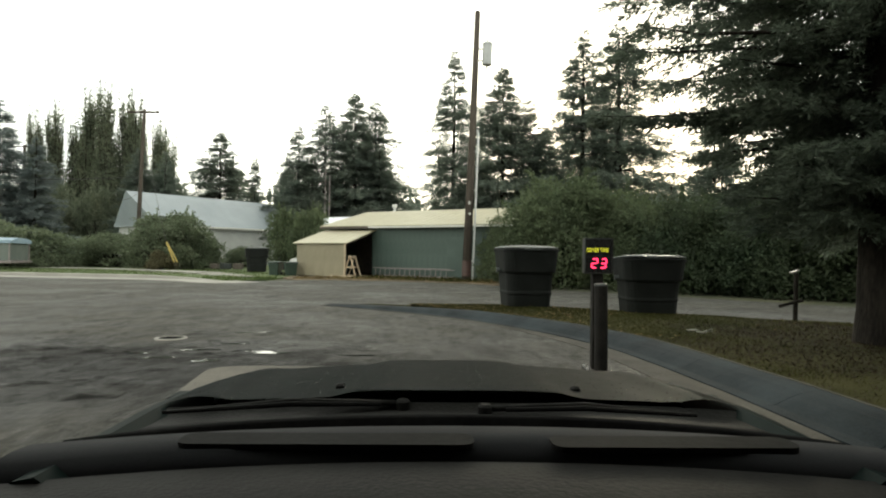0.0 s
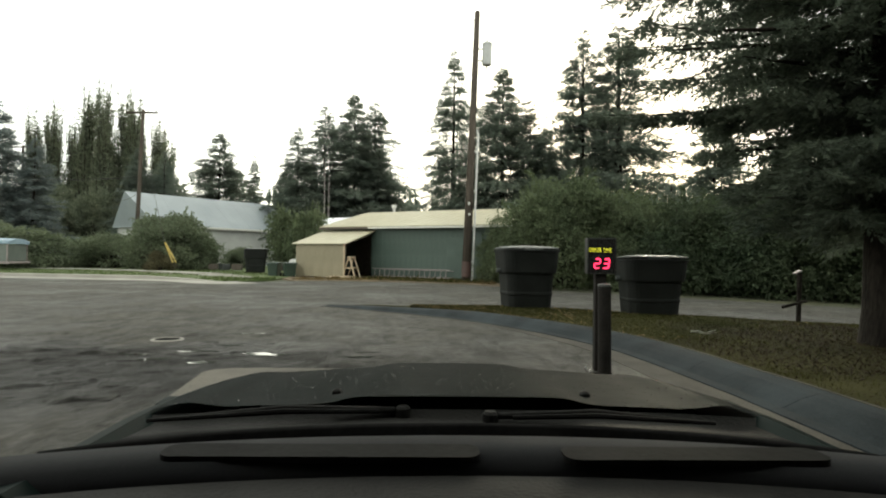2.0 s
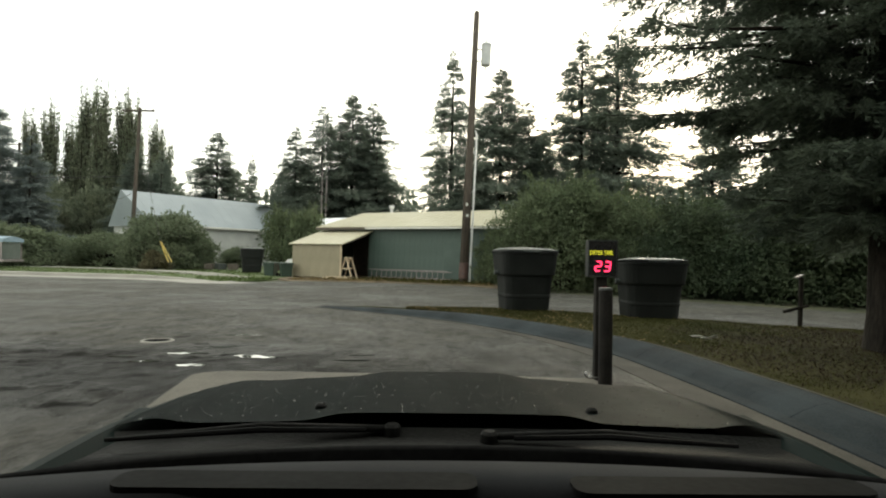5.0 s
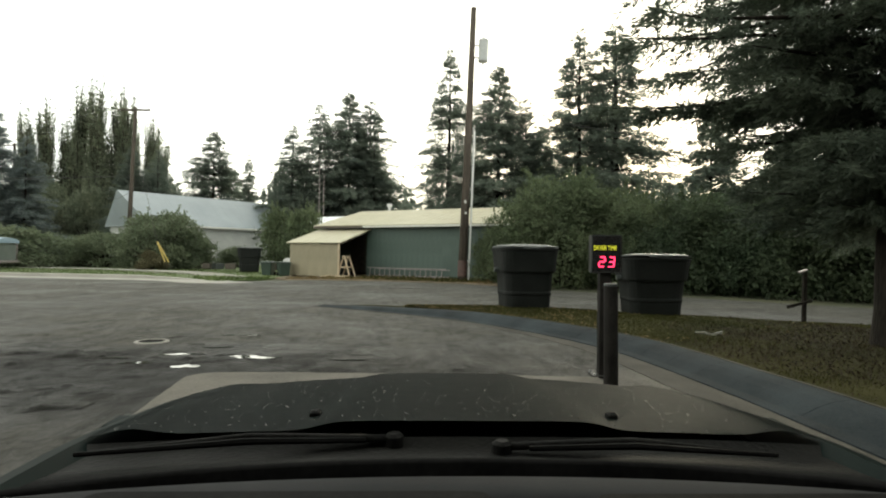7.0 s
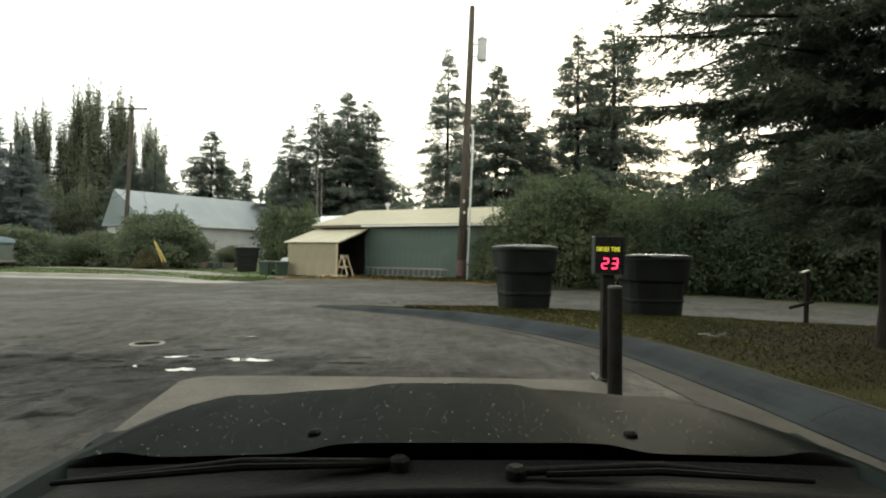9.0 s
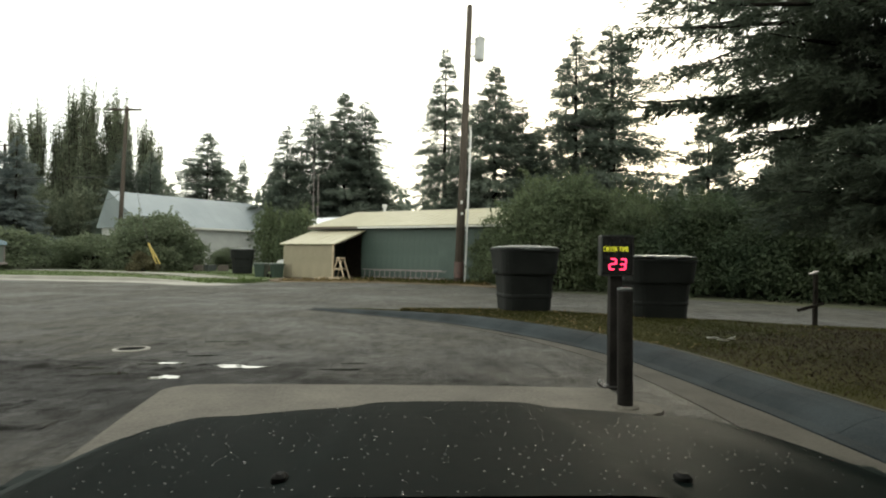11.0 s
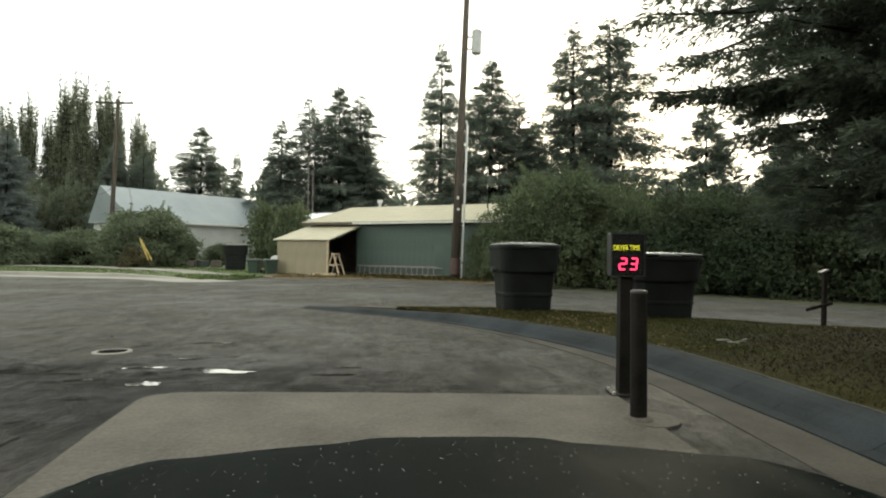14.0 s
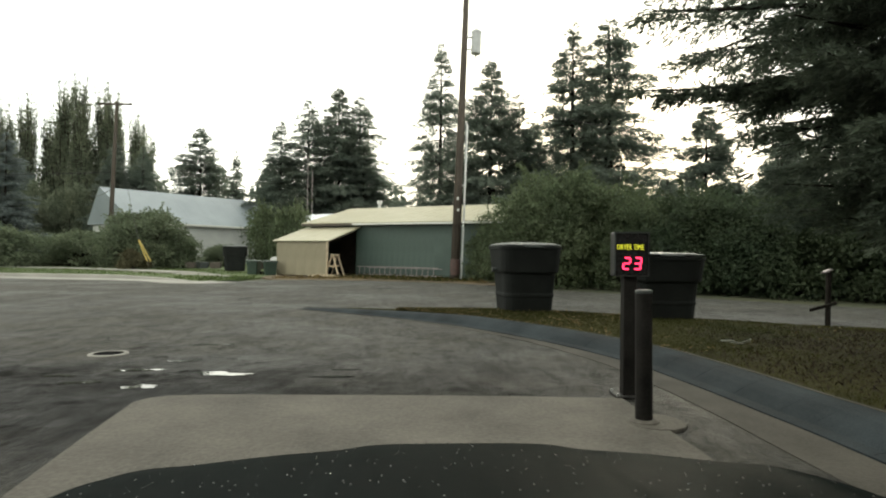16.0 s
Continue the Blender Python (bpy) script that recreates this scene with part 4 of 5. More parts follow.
def bush_meshes(seed, lobes, leaves, material, leaf=0.05, flatness=0.75, loose=0.25, droop=0.0):
    """A bush one metre in radius and about flatness * 2 high: limbs fan out, each carries a lobe of leaves; loose: how ragged the lobes are."""
    r = np.random.default_rng(seed)
    bm = bmesh.new()
    P, N = [], []
    for i in range(lobes):
        a, el = 2.39996 * i + r.normal(0, 0.4), math.asin(r.uniform(0.0, 1.0) ** 0.9)
        q = r.uniform(0.58, 0.86)
        size = r.uniform(0.13, 0.30)
        c = np.array((math.cos(a) * math.cos(el) * q, math.sin(a) * math.cos(el) * q, math.sin(el) * 1.9 * flatness * q + 0.10))
        mid = c * np.array((0.5, 0.5, 0.62))
        tube(bm, [(c[0] * 0.05, c[1] * 0.05, -0.05), mid, c], [0.03, 0.016, 0.005], 4, False)
        m = int(leaves * (size / 0.22) ** 2)
        d = unit(r.normal(0, 1, (m, 3)) + np.array((0, 0, 0.35)))
        reach = size * (r.uniform(0.55, 1.0, m) + np.abs(r.normal(0, loose, m)))
        spot = c + d * reach[:, None] * np.array((1.15, 1.15, 0.75))
        spot[:, 2] -= droop * size * r.uniform(0, 1, m) ** 2
        P.append(spot)
        N.append(d)
        for _ in range(3):  # thin shoots that break the outline
            v = unit(r.normal(0, 1, (1, 3)) + np.array((c[0], c[1], c[2] * 0.8)))[0]
            k = max(8, m // 28)
            P.append(c + v * (size * r.uniform(0.8, 1.75, k))[:, None] + r.normal(0, 0.012, (k, 3)))
            N.append(np.repeat(v[None], k, 0))
    P, N = np.vstack(P), np.vstack(N)
    keep = P[:, 2] > 0.02
    P, N = P[keep], N[keep]
    n = len(P)
    D = unit(r.normal(0, 0.8, (n, 3)) + N * 0.5 + np.array([0, 0, -0.15 - droop]))
    S = unit(np.cross(D, r.normal(0, 1, (n, 3))))
    trunk = mesh_of(bm, "trunk")
    trunk.materials.append(BARK)
    return trunk, leaf_mesh("crown", P, D, S, leaf * r.uniform(0.6, 1.4, n), leaf * 0.6, material)


BUSH_FAR = [bush_meshes(51, 46, 420, LEAF_VERGE, 0.060), bush_meshes(52, 42, 440, LEAF_VERGE, 0.058, 0.7), bush_meshes(53, 26, 190, LEAF_BUSH, 0.10, 0.75, 0.75), bush_meshes(55, 46, 420, LEAF_POPLAR, 0.060)]
for k, x, y, rx, rz, a in [(0, -15.6, 35.5, 3.0, 2.5, 0), (1, -19.6, 36.5, 2.9, 1.75, 60), (1, -14.2, 36.0, 2.2, 1.9, 130), (1, -24.6, 34.5, 3.6, 1.95, 210), (0, -28.5, 36.0, 3.4, 2.3, 20), (0, -33, 37, 4.0, 3.0, 80), (1, -12.4, 40.0, 1.6, 1.2, 50)]:
    plant("shrub", BUSH_FAR[k], pose(x, y, 0.05, 0, 0, a), "large rounded dark green leafy shrub on the verge", "bush", "shrubs on the verge", (rx, rx * 0.8, rz))
plant("shrub", bush_meshes(54, 18, 240, LEAF_DRY, 0.11, 0.75, 0.45), pose(-14.6, 31.9, 0.1, 0, 0, 40), "low dry brown shrub beside the guy wires", "bush", "", (0.85, 0.7, 0.8))
for x, y, rx, rz, a in [(-7.6, 38.5, 1.4, 3.3, 10), (-9.6, 41.5, 1.6, 3.4, 170)]:
    plant("small_tree", BUSH_FAR[2], pose(x, y, -0.05, 0, 0, a), "small green leafy tree between the buildings", "tree", "small trees between the buildings", (rx, rx, rz))

for x, y, rx, rz, a in [(-45.8, 74.0, 3.4, 7.0, 0), (-41.0, 73.0, 3.2, 6.6, 90), (-36.6, 74.0, 3.2, 6.2, 200), (-50.5, 75.0, 3.4, 6.4, 300)]:
    plant("leafy_tree", BUSH_FAR[3], pose(x, y, -0.05, 0, 0, a), "round grey-green leafy tree below the poplars", "tree", "leafy trees below the poplars", (rx, rx, rz))

BUSH_MID = [bush_meshes(61, 64, 820, LEAF_BUSH, 0.040, 0.75, 0.28), bush_meshes(62, 56, 820, LEAF_HEDGE, 0.050, 0.8, 0.38, 0.5)]
for k, x, y, rx, rz, a in [(0, 6.2, 22.6, 3.0, 3.3, 0), (0, 8.6, 21.6, 2.4, 2.75, 100), (1, 10.6, 20.0, 2.6, 2.5, 50), (1, 12.6, 18.2, 2.6, 2.45, 180), (1, 14.6, 16.4, 2.6, 2.4, 240), (1, 16.4, 14.2, 2.7, 2.5, 300), (1, 18.4, 12.0, 2.8, 2.6, 20), (0, 4.4, 25.4, 1.6, 2.2, 70), (1, 21, 9.5, 3.0, 2.8, 200), (1, 24, 6.5, 3.2, 2.9, 100)]:
    plant("hedge_bush", BUSH_MID[k], pose(x, y, -0.05, 0, 0, a), "tall dense dark green bush along the street" if k else "tall rounded green bush beside the street", "bush", "bushes along the street", (rx, rx, rz))
for k, (x, y, h, a) in enumerate([(11.5, 24.5, 4.6, 10), (15.0, 22.0, 6.5, 60), (18.5, 18.5, 6.8, 110), (22.0, 15.0, 7.2, 160), (26.0, 11.5, 8.0, 200)]):
    plant("spruce_tree", FAR_KINDS[4], pose(x, y, -0.05, 0, 0, a), "low dark spruce behind the street hedge", "tree", "low spruces behind the hedge", (1.0, 1.0, h / 9.0))

# far woods, too many to count
woods = []
r = np.random.default_rng(71)
n_trees, n_leaf = 170, 260
tx = r.uniform(-150, 130, n_trees)
ty = r.uniform(112, 150, n_trees) - 0.12 * np.abs(tx)
th = r.uniform(9, 17, n_trees) * np.where(np.abs(tx + 30) < 12, 1.15, 1.0)
i = np.repeat(np.arange(n_trees), n_leaf)
u = r.uniform(0, 1, len(i)) ** 1.3
rad = (1 - u) * 2.6 * np.sqrt(r.uniform(0, 1, len(i)))
a = r.uniform(0, 2 * np.pi, len(i))
P = np.c_[tx[i] + np.cos(a) * rad, ty[i] + np.sin(a) * rad, u * th[i]]
D = unit(np.c_[np.cos(a), np.sin(a), r.normal(-0.2, 0.3, len(i))])
S = unit(np.cross(D, r.normal(0, 1, (len(i), 3))))
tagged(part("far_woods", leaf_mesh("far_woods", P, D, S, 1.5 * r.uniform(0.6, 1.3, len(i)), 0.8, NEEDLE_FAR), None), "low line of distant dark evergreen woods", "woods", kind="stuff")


def near_spruce():
    """The big spruce on the lawn: long sweeping limbs hung with drooping twigs of needles."""
    r = np.random.default_rng(81)
    H, base = 17.0, 1.5
    ob = thing("spruce_tree", "large dark spruce on the lawn with long sweeping limbs", "tree", pose(6.05, 5.6, 0.08))
    bm = tubed([(0, 0, -0.15), (0, 0, 0.12), (0, 0, 0.5), (0.03, 0, 4), (0, 0, 16.6)], [0.42, 0.34, 0.30, 0.25, 0.03], 16)
    zs = np.concatenate([np.linspace(base, 3.3, 58), np.linspace(3.35, 6.6, 66), np.linspace(6.7, 16.5, 70)])
    az = np.arange(len(zs)) * 2.39996 + r.normal(0, 0.3, len(zs))
    street = np.linspace(3.55, 4.6, 6)  # full boughs reaching out over the kerb
    zs, az = np.append(zs, street), np.append(az, math.pi + 0.30 * np.sin(np.arange(6) * 2.1))
    reaches = len(zs)
    zs, az = np.append(zs, (2.98, 2.92)), np.append(az, (math.atan2(0.8, -2.95), math.atan2(0.62, -2.7)))
    P, D, S, L = [], [], [], []
    for i, z in enumerate(zs):
        u = (z - base) / (H - base)
        q = 3.45 * (1 - u) ** 0.8 * r.uniform(0.66, 1.03) * float(np.interp(z, [1.5, 2.4, 2.9, 3.2, 3.5, 3.9, 4.4, 5.2, 7.0], [0.55, 0.66, 0.66, 0.70, 0.95, 1.12, 1.05, 0.90, 0.85])) + 0.15
        o = np.array((math.cos(az[i]), math.sin(az[i]), 0.0))
        la = np.array((-o[1], o[0], 0.0))
        lift, droop = r.normal(0.10, 0.06) + 0.4 * u, r.uniform(0.16, 0.28)
        if reaches - 6 <= i < reaches:
            q, lift, droop = r.uniform(2.9, 3.35), r.normal(0.10, 0.03), r.uniform(0.16, 0.22)
        long_limb = i >= len(zs) - 2
        if long_limb:  # one long level limb reaching out low on the lawn's street side
            q, lift, droop = 3.4 - 0.5 * (i - len(zs) + 2), 0.05, 0.12

        def f(k):
            return o * q * k + la * 0.05 * q * math.sin(5 * k + i) + np.array((0, 0, z + q * (lift * k - droop * k * k + 0.09 * k ** 4)))

        ks = (0, 0.2, 0.4, 0.6, 0.8, 1.0)
        tube(bm, [f(k) for k in ks], [(0.05 if q > 2 else 0.03) * (1 - 0.9 * k) for k in ks], 5, False)
        low = z < 6.6
        n_twig = int((26 if long_limb else 15 if z < 3.4 else 11 if low else 7) * q) + 5
        ks_twig = np.append(r.uniform(0.08, 1.0, n_twig) ** 0.9, r.uniform(0.03, 0.42, 7 if low and not long_limb else 0))
        for k in ks_twig:
            sd = r.choice((-1, 1))
            tl = (0.95 - 0.55 * k) * r.uniform(0.5, 1.1) * min(1, q / 2.2) * (0.55 if long_limb else 1.0)
            td = o * r.uniform(0.45, 1.0) + la * sd * r.uniform(0.4, 0.95) + np.array((0, 0, r.uniform(-0.40, 0.02)))
            td /= np.linalg.norm(td)
            p0 = f(k)
            m = int((84 if low else 40) * tl) + 14
            s = r.uniform(0, 1, m)
            pp = p0 + td * (tl * s)[:, None] + np.array((0, 0, -1.0)) * (0.20 * tl * s * s)[:, None]
            sprig = r.normal(0, 1, (m, 3))
            dd = unit(td * 1.0 + sprig * np.array((0.6, 0.6, 0.35)) + np.array((0, 0, -0.10)))
            P.append(pp + sprig * 0.016)
            D.append(dd)
            S.append(unit(np.cross(dd, r.normal(0, 1, (m, 3)))))
            L.append(r.uniform(0.055, 0.12, m) * (1.0 if low else 1.7))
    part("trunk", bm, BARK, ob, smooth=True)
    P, D, S, L = np.vstack(P), np.vstack(D), np.vstack(S), np.hstack(L)
    part("crown", leaf_mesh("crown", P, D, S, L, 0.0165 * L / 0.08, NEEDLE_NEAR), None, ob)
    return ob


big = near_spruce()
# extra copy out of view, added only to shade the lawn and kerb
copy_thing(big, pose(9.6, 3.4, 0.08, 0, 0, 130))["label"] = "added unseen spruce copy that shades the lawn and kerb"


# ---- utility poles and wires ----
def utility_pole(at, H, r0, r1, arm=None, arms=1):
    p = thing("utility_pole", "weathered brown wooden utility pole", "pole", at)
    part("shaft", tubed([(0, 0, -0.2), (0, 0, H * 0.5), (0, 0, H - 0.06), (0, 0, H)], [r0, (r0 + r1) / 2, r1, r1 * 0.7], 14), POLE_WOOD, p, smooth=True)
    if arm:
        for k in range(arms):
            a = part("crossarm", boxed((arm, 0.11, 0.12), pose(0, -r1 - 0.05, H - 0.25 - k * 0.9), 0.01), POLE_WOOD, p)
            for x in (-arm * 0.45, -arm * 0.2, arm * 0.2, arm * 0.45):
                part("insulator", tubed([(x, -r1 - 0.05, H - 0.19 - k * 0.9), (x, -r1 - 0.05, H - 0.1 - k * 0.9), (x, -r1 - 0.05, H - 0.05 - k * 0.9)], [0.02, 0.05, 0.03], 8), GALV, a)
    return p


pole = utility_pole(pose(2.30, 25.2, 0.0, 0, 1.7, 0), 12.5, 0.21, 0.12)
pole["label"] = "tall wooden utility pole carrying a grey transformer can"
can = part("transformer", loft([[(0.52 + q * math.cos(a), -0.02 + q * math.sin(a), z) for a in (2 * math.pi * k / 18 for k in range(18))] for q, z in ((0.13, 9.98), (0.21, 10.02), (0.22, 10.06), (0.22, 10.92), (0.235, 10.94), (0.235, 11.0), (0.17, 11.06))]), STEEL_GREY, pole, "grey steel transformer can", smooth=False)
part("bushing", tubed([(0.50, -0.02, 11.04), (0.50, -0.02, 11.16), (0.50, -0.02, 11.3)], [0.05, 0.035, 0.02], 8), STEEL_GREY, can)
part("drain_pipe", tubed([(0.52, -0.02, 9.78), (0.52, -0.02, 10.0)], 0.03, 8), STEEL_GREY, can)
for z in (10.2, 10.75):
    part("bracket", boxed((0.28, 0.07, 0.06), pose(0.22, 0, z), 0.01), STEEL_GREY, pole)
part("conduit", tubed([(0.28, -0.06, 0.0), (0.285, -0.06, 0.6), (0.285, -0.06, 2.6), (0.27, -0.06, 6.8), (0.20, -0.06, 7.0)], 0.045, 8), GALV, pole, "pale grey metal conduit")
for z in (0.5, 0.95, 2.4, 4.2, 6.0):
    part("clamp", boxed((0.16, 0.05, 0.05), pose(0.2, -0.06, z)), GALV, pole)
part("marker_band", tubed([(0, 0, 0.25), (0, 0, 0.95)], [0.222, 0.220], 14), RED_MARK, pole, "faded red marker band")
part("tag", boxed((0.09, 0.01, 0.14), pose(-0.02, -0.185, 3.6)), TRIM_WHITE, pole)
part("tag", boxed((0.10, 0.01, 0.10), pose(0.02, -0.19, 3.1)), TRIM_WHITE, pole)

pole2 = utility_pole(pose(-19.1, 38.3, 0.0, 0, 2.2, -12), 10.8, 0.16, 0.10, 2.4)
pole3 = utility_pole(pose(-45.6, 66.0, 0.0, 0, 0, -12), 13.2, 0.2, 0.13, 2.8, 1)


def wire(a, b, sag, rad=0.014, label="thin black overhead cable", n=14):
    pts = [Vector(a).lerp(Vector(b), k / n) - Vector((0, 0, sag * 4 * (k / n) * (1 - k / n))) for k in range(n + 1)]
    return tagged(part("overhead_cable", tubed(pts, rad, 5), WIRE), label, "cable", "overhead cables")


wire((-18.9, 38.3, 6.2), (-70, 34.0, 6.0), 0.8, 0.02)
wire((-18.6, 38.3, 5.5), (-26, 49.5, 5.6), 0.2, 0.02)
wire((2.5, 25.2, 11.9), (-2.0, -20.0, 12.0), 0.8)
wire((2.5, 25.2, 8.0), (40.0, 41.6, 6.9), 0.1, 0.014)

for x, h in ((-7.75, 8.6), (-7.4, 7.6)):
    mast = thing("antenna_mast", "thin grey metal mast rising behind the sheds", "mast", pose(x, 45.5, -0.05), "thin masts")
    part("tube", tubed([(0, 0, 0), (0, 0, h)], [0.035, 0.025], 8), ALU, mast)
    part("foot", boxed((0.3, 0.3, 0.08), pose(0, 0, 0.04), 0.01), CONCRETE, mast)

# yellow guards on the guy wires of the pole across the street
for k, (dx, lean) in enumerate(((0.0, 0.0), (0.45, 0.12))):
    g = thing("guy_wire_guard", "yellow plastic guard on a slanting guy wire", "guard", pose(-13.35 + dx * 0.55, 31.3, 0.1), "guards on the guy wires")
    top = Vector((-0.55 - lean * 1.4, 0.0, 1.3))
    part("sleeve", tubed([top * 0.38, top * 0.8, top * 1.25], [0.035, 0.04, 0.03], 8), YELLOW, g)
    part("cable", tubed([(0, 0, -0.05), top * 1.3, (-5.2 - dx, 6.8, 8.6)], 0.006, 5), WIRE, g)


# ---- refuse containers ----
def big_bin(at, H, label, W=0.97, top=1.27, lid_open=0.0):
    b = thing("refuse_container", label, "bin", at, "large refuse containers")
    k = H / 1.26
    body = part("body", loft([rounded_rect(w, w * 0.98, 0.16, z * k) for w, z in ((W - 0.06, 0.0), (W, 0.02), (W + 0.03, 0.30), (W + 0.055, 0.32), (W + 0.055, 0.36), (W + 0.04, 0.38), (W + 0.09, 0.72), (W + 0.10, 0.73))]), BIN_PLASTIC, b)
    part("collar", loft([rounded_rect(w, w * 0.98, 0.18, z * k) for w, z in ((W + 0.06, 0.735), (W + 0.16, 0.735), (W + 0.18, 0.76), (W + 0.25, 1.14), (W + 0.28, 1.15), (W + 0.28, 1.19), (W + 0.24, 1.195))]), BIN_PLASTIC, b)
    lid = part("lid", loft([rounded_rect(w, w * 0.98, 0.2, z * k) for w, z in ((top, 1.20), (top + 0.03, 1.205), (top + 0.03, 1.225), (top - 0.02, 1.235), (top - 0.25, 1.262), (top - 0.6, 1.275))]), BIN_WORN, b, "faded grey-black lid")
    if lid_open:
        lid.matrix_local = pose(0, 0, 0, -lid_open)
    for sx in (-1, 1):
        part("trunnion", tubed([(sx * (W / 2 + 0.05), 0, 0.78 * k), (sx * (W / 2 + 0.17), 0, 0.78 * k)], [0.05, 0.05], 10), BIN_WORN, b)
    part("lid_handle", boxed((0.36, 0.05, 0.035), pose(0, -top / 2 - 0.01, 1.19 * k), 0.01), BIN_WORN, lid)
    for sx in (-0.25, 0.25):
        part("hinge", boxed((0.12, 0.08, 0.07), pose(sx, top / 2 - 0.02, 1.2 * k), 0.01), BIN_WORN, b)
    return b


big_bin(pose(2.45, 10.40, 0.115, 0, 0, 6), 1.27, "large black plastic refuse container with closed lid", 0.86, 1.10)
big_bin(pose(4.62, 9.52, 0.12, 0, 0, -4), 1.10, "large black refuse container, lid slightly raised", 0.88, 1.15, lid_open=2.5)
big_bin(pose(-9.4, 32.6, 0.10, 0, 0, 20), 1.40, "dark refuse container beside the gravel drive", 1.02, 1.26)
cart = thing("garbage_cart", "small dark green garbage cart beside the tan shed", "bin", pose(-6.45, 28.4, 0.02, 0, 0, 25))
part("body", loft([rounded_rect(w, w, 0.05, z) for w, z in ((0.48, 0.04), (0.58, 0.62), (0.64, 0.63), (0.64, 0.68))]), BIN_GREEN, cart)
part("lid", loft([rounded_rect(w, w, 0.05, z) for w, z in ((0.66, 0.685), (0.66, 0.71), (0.4, 0.74))]), BIN_GREEN, cart)
for sx in (-1, 1):
    part("wheel", tubed([(sx * 0.24, 0.22, 0.1), (sx * 0.29, 0.22, 0.1)], 0.1, 14), RUBBER, cart)
tagged(cart, group="carts beside the shed")
copy_thing(cart, pose(-7.35, 28.9, 0.02, 0, 0, -10))


# ---- bollard and the dryer sign ----
bollard = thing("bollard", "dark round steel bollard with a pale worn cap rim", "bollard", pose(2.02, 3.88, 0.02, 0, -0.6, 0))
N = 22


def ring(q, z):
    return [(q * math.cos(2 * math.pi * k / N), q * math.sin(2 * math.pi * k / N), z) for k in range(N)]


part("sleeve", loft([ring(q, z) for q, z in ((0.060, 0), (0.059, 0.02), (0.058, 0.45), (0.058, 0.88), (0.056, 0.895))]), BOLLARD, bollard, smooth=False)
part("cap", loft([ring(q, z) for q, z in ((0.059, 0.896), (0.060, 0.905), (0.057, 0.915), (0.045, 0.920), (0.0005, 0.922))]), BIN_WORN, bollard, "worn pale grey cap")
part("base_collar", loft([ring(q, z) for q, z in ((0.105, 0), (0.10, 0.012), (0.08, 0.02), (0.066, 0.022))]), CONCRETE, bollard)

sign = thing("dryer_timer_sign", "lit dryer countdown sign on a dark square post", "sign", pose(2.195, 4.68, 0.0, 0, 0, -4))
part("post", boxed((0.108, 0.108, 1.03), pose(0.016, 0, 0.515), 0.008), BOLLARD, sign)
plate = part("base_plate", boxed((0.23, 0.24, 0.02), pose(0.008, 0, 0.01), 0.004), IRON, sign)
for sx in (-1, 1):
    for sy in (-1, 1):
        part("bolt", tubed([(sx * 0.09, sy * 0.09, 0.02), (sx * 0.09, sy * 0.09, 0.04)], 0.012, 6), GALV, plate)
house = part("housing", boxed((0.288, 0.13, 0.366), pose(0.016, -0.01, 1.190), 0.012), SIGN_BOX, sign)
# bezel bars: top and left paler, right and bottom dark
part("bezel", boxed((0.29, 0.01, 0.011), pose(0.016, -0.079, 1.369)), BIN_WORN, house)
part("bezel", boxed((0.011, 0.01, 0.357), pose(-0.125, -0.079, 1.190)), BIN_WORN, house, "pale left edge of the bezel")
part("bezel", boxed((0.011, 0.01, 0.357), pose(0.157, -0.079, 1.190)), SIGN_BOX, house)
part("bezel", boxed((0.29, 0.01, 0.011), pose(0.016, -0.079, 1.011)), SIGN_BOX, house)
face = part("display_face", boxed((0.264, 0.006, 0.34), pose(0.016, -0.077, 1.190)), SIGN_FACE, house)


def lettering(text, size, at, material, parent, name, label):
    cu = bpy.data.curves.new(name, "FONT")
    cu.body, cu.size, cu.align_x, cu.align_y, cu.extrude = text, size, "CENTER", "CENTER", 0.001
    tmp = bpy.data.objects.new(name, cu)
    scene.collection.objects.link(tmp)
    bpy.context.view_layer.update()
    me = bpy.data.meshes.new_from_object(tmp.evaluated_get(bpy.context.evaluated_depsgraph_get()))
    bpy.data.objects.remove(tmp)
    me.materials.clear()
    me.materials.append(material)
    me.transform(at)
    ob = part(name, me, None, parent, label)
    return ob


lettering("DRYER TIME", 0.062, pose(0.002, -0.083, 1.246, 90) @ Matrix.Diagonal((0.66, 1, 1, 1)), LED_YELLOW, face, "lettering", "lit yellow capital letters")
SEG = {"2": "abged", "3": "abgcd", "6": "afgedc", "1": "bc", "4": "fgbc"}


def digit(ch, x, z, w, h, t):
    """Seven-segment digit, slanted."""
    bm = bmesh.new()
    bars = {"a": (0, h / 2, 1), "g": (0, 0, 1), "d": (0, -h / 2, 1), "f": (-w / 2, h / 4, 0), "b": (w / 2, h / 4, 0), "e": (-w / 2, -h / 4, 0), "c": (w / 2, -h / 4, 0)}
    for s in SEG[ch]:
        dx, dz, flat_bar = bars[s]
        box(bm, (w - t * 0.5, 0.003, t) if flat_bar else (t, 0.003, h / 2 - t * 0.4), pose(x + dx + dz * 0.14, -0.083, z + dz))
    return bm


for ch, x in (("2", -0.027), ("3", 0.063)):
    part("digit", digit(ch, x, 1.113, 0.052, 0.092, 0.013), LED_RED, face, "lit red digit")


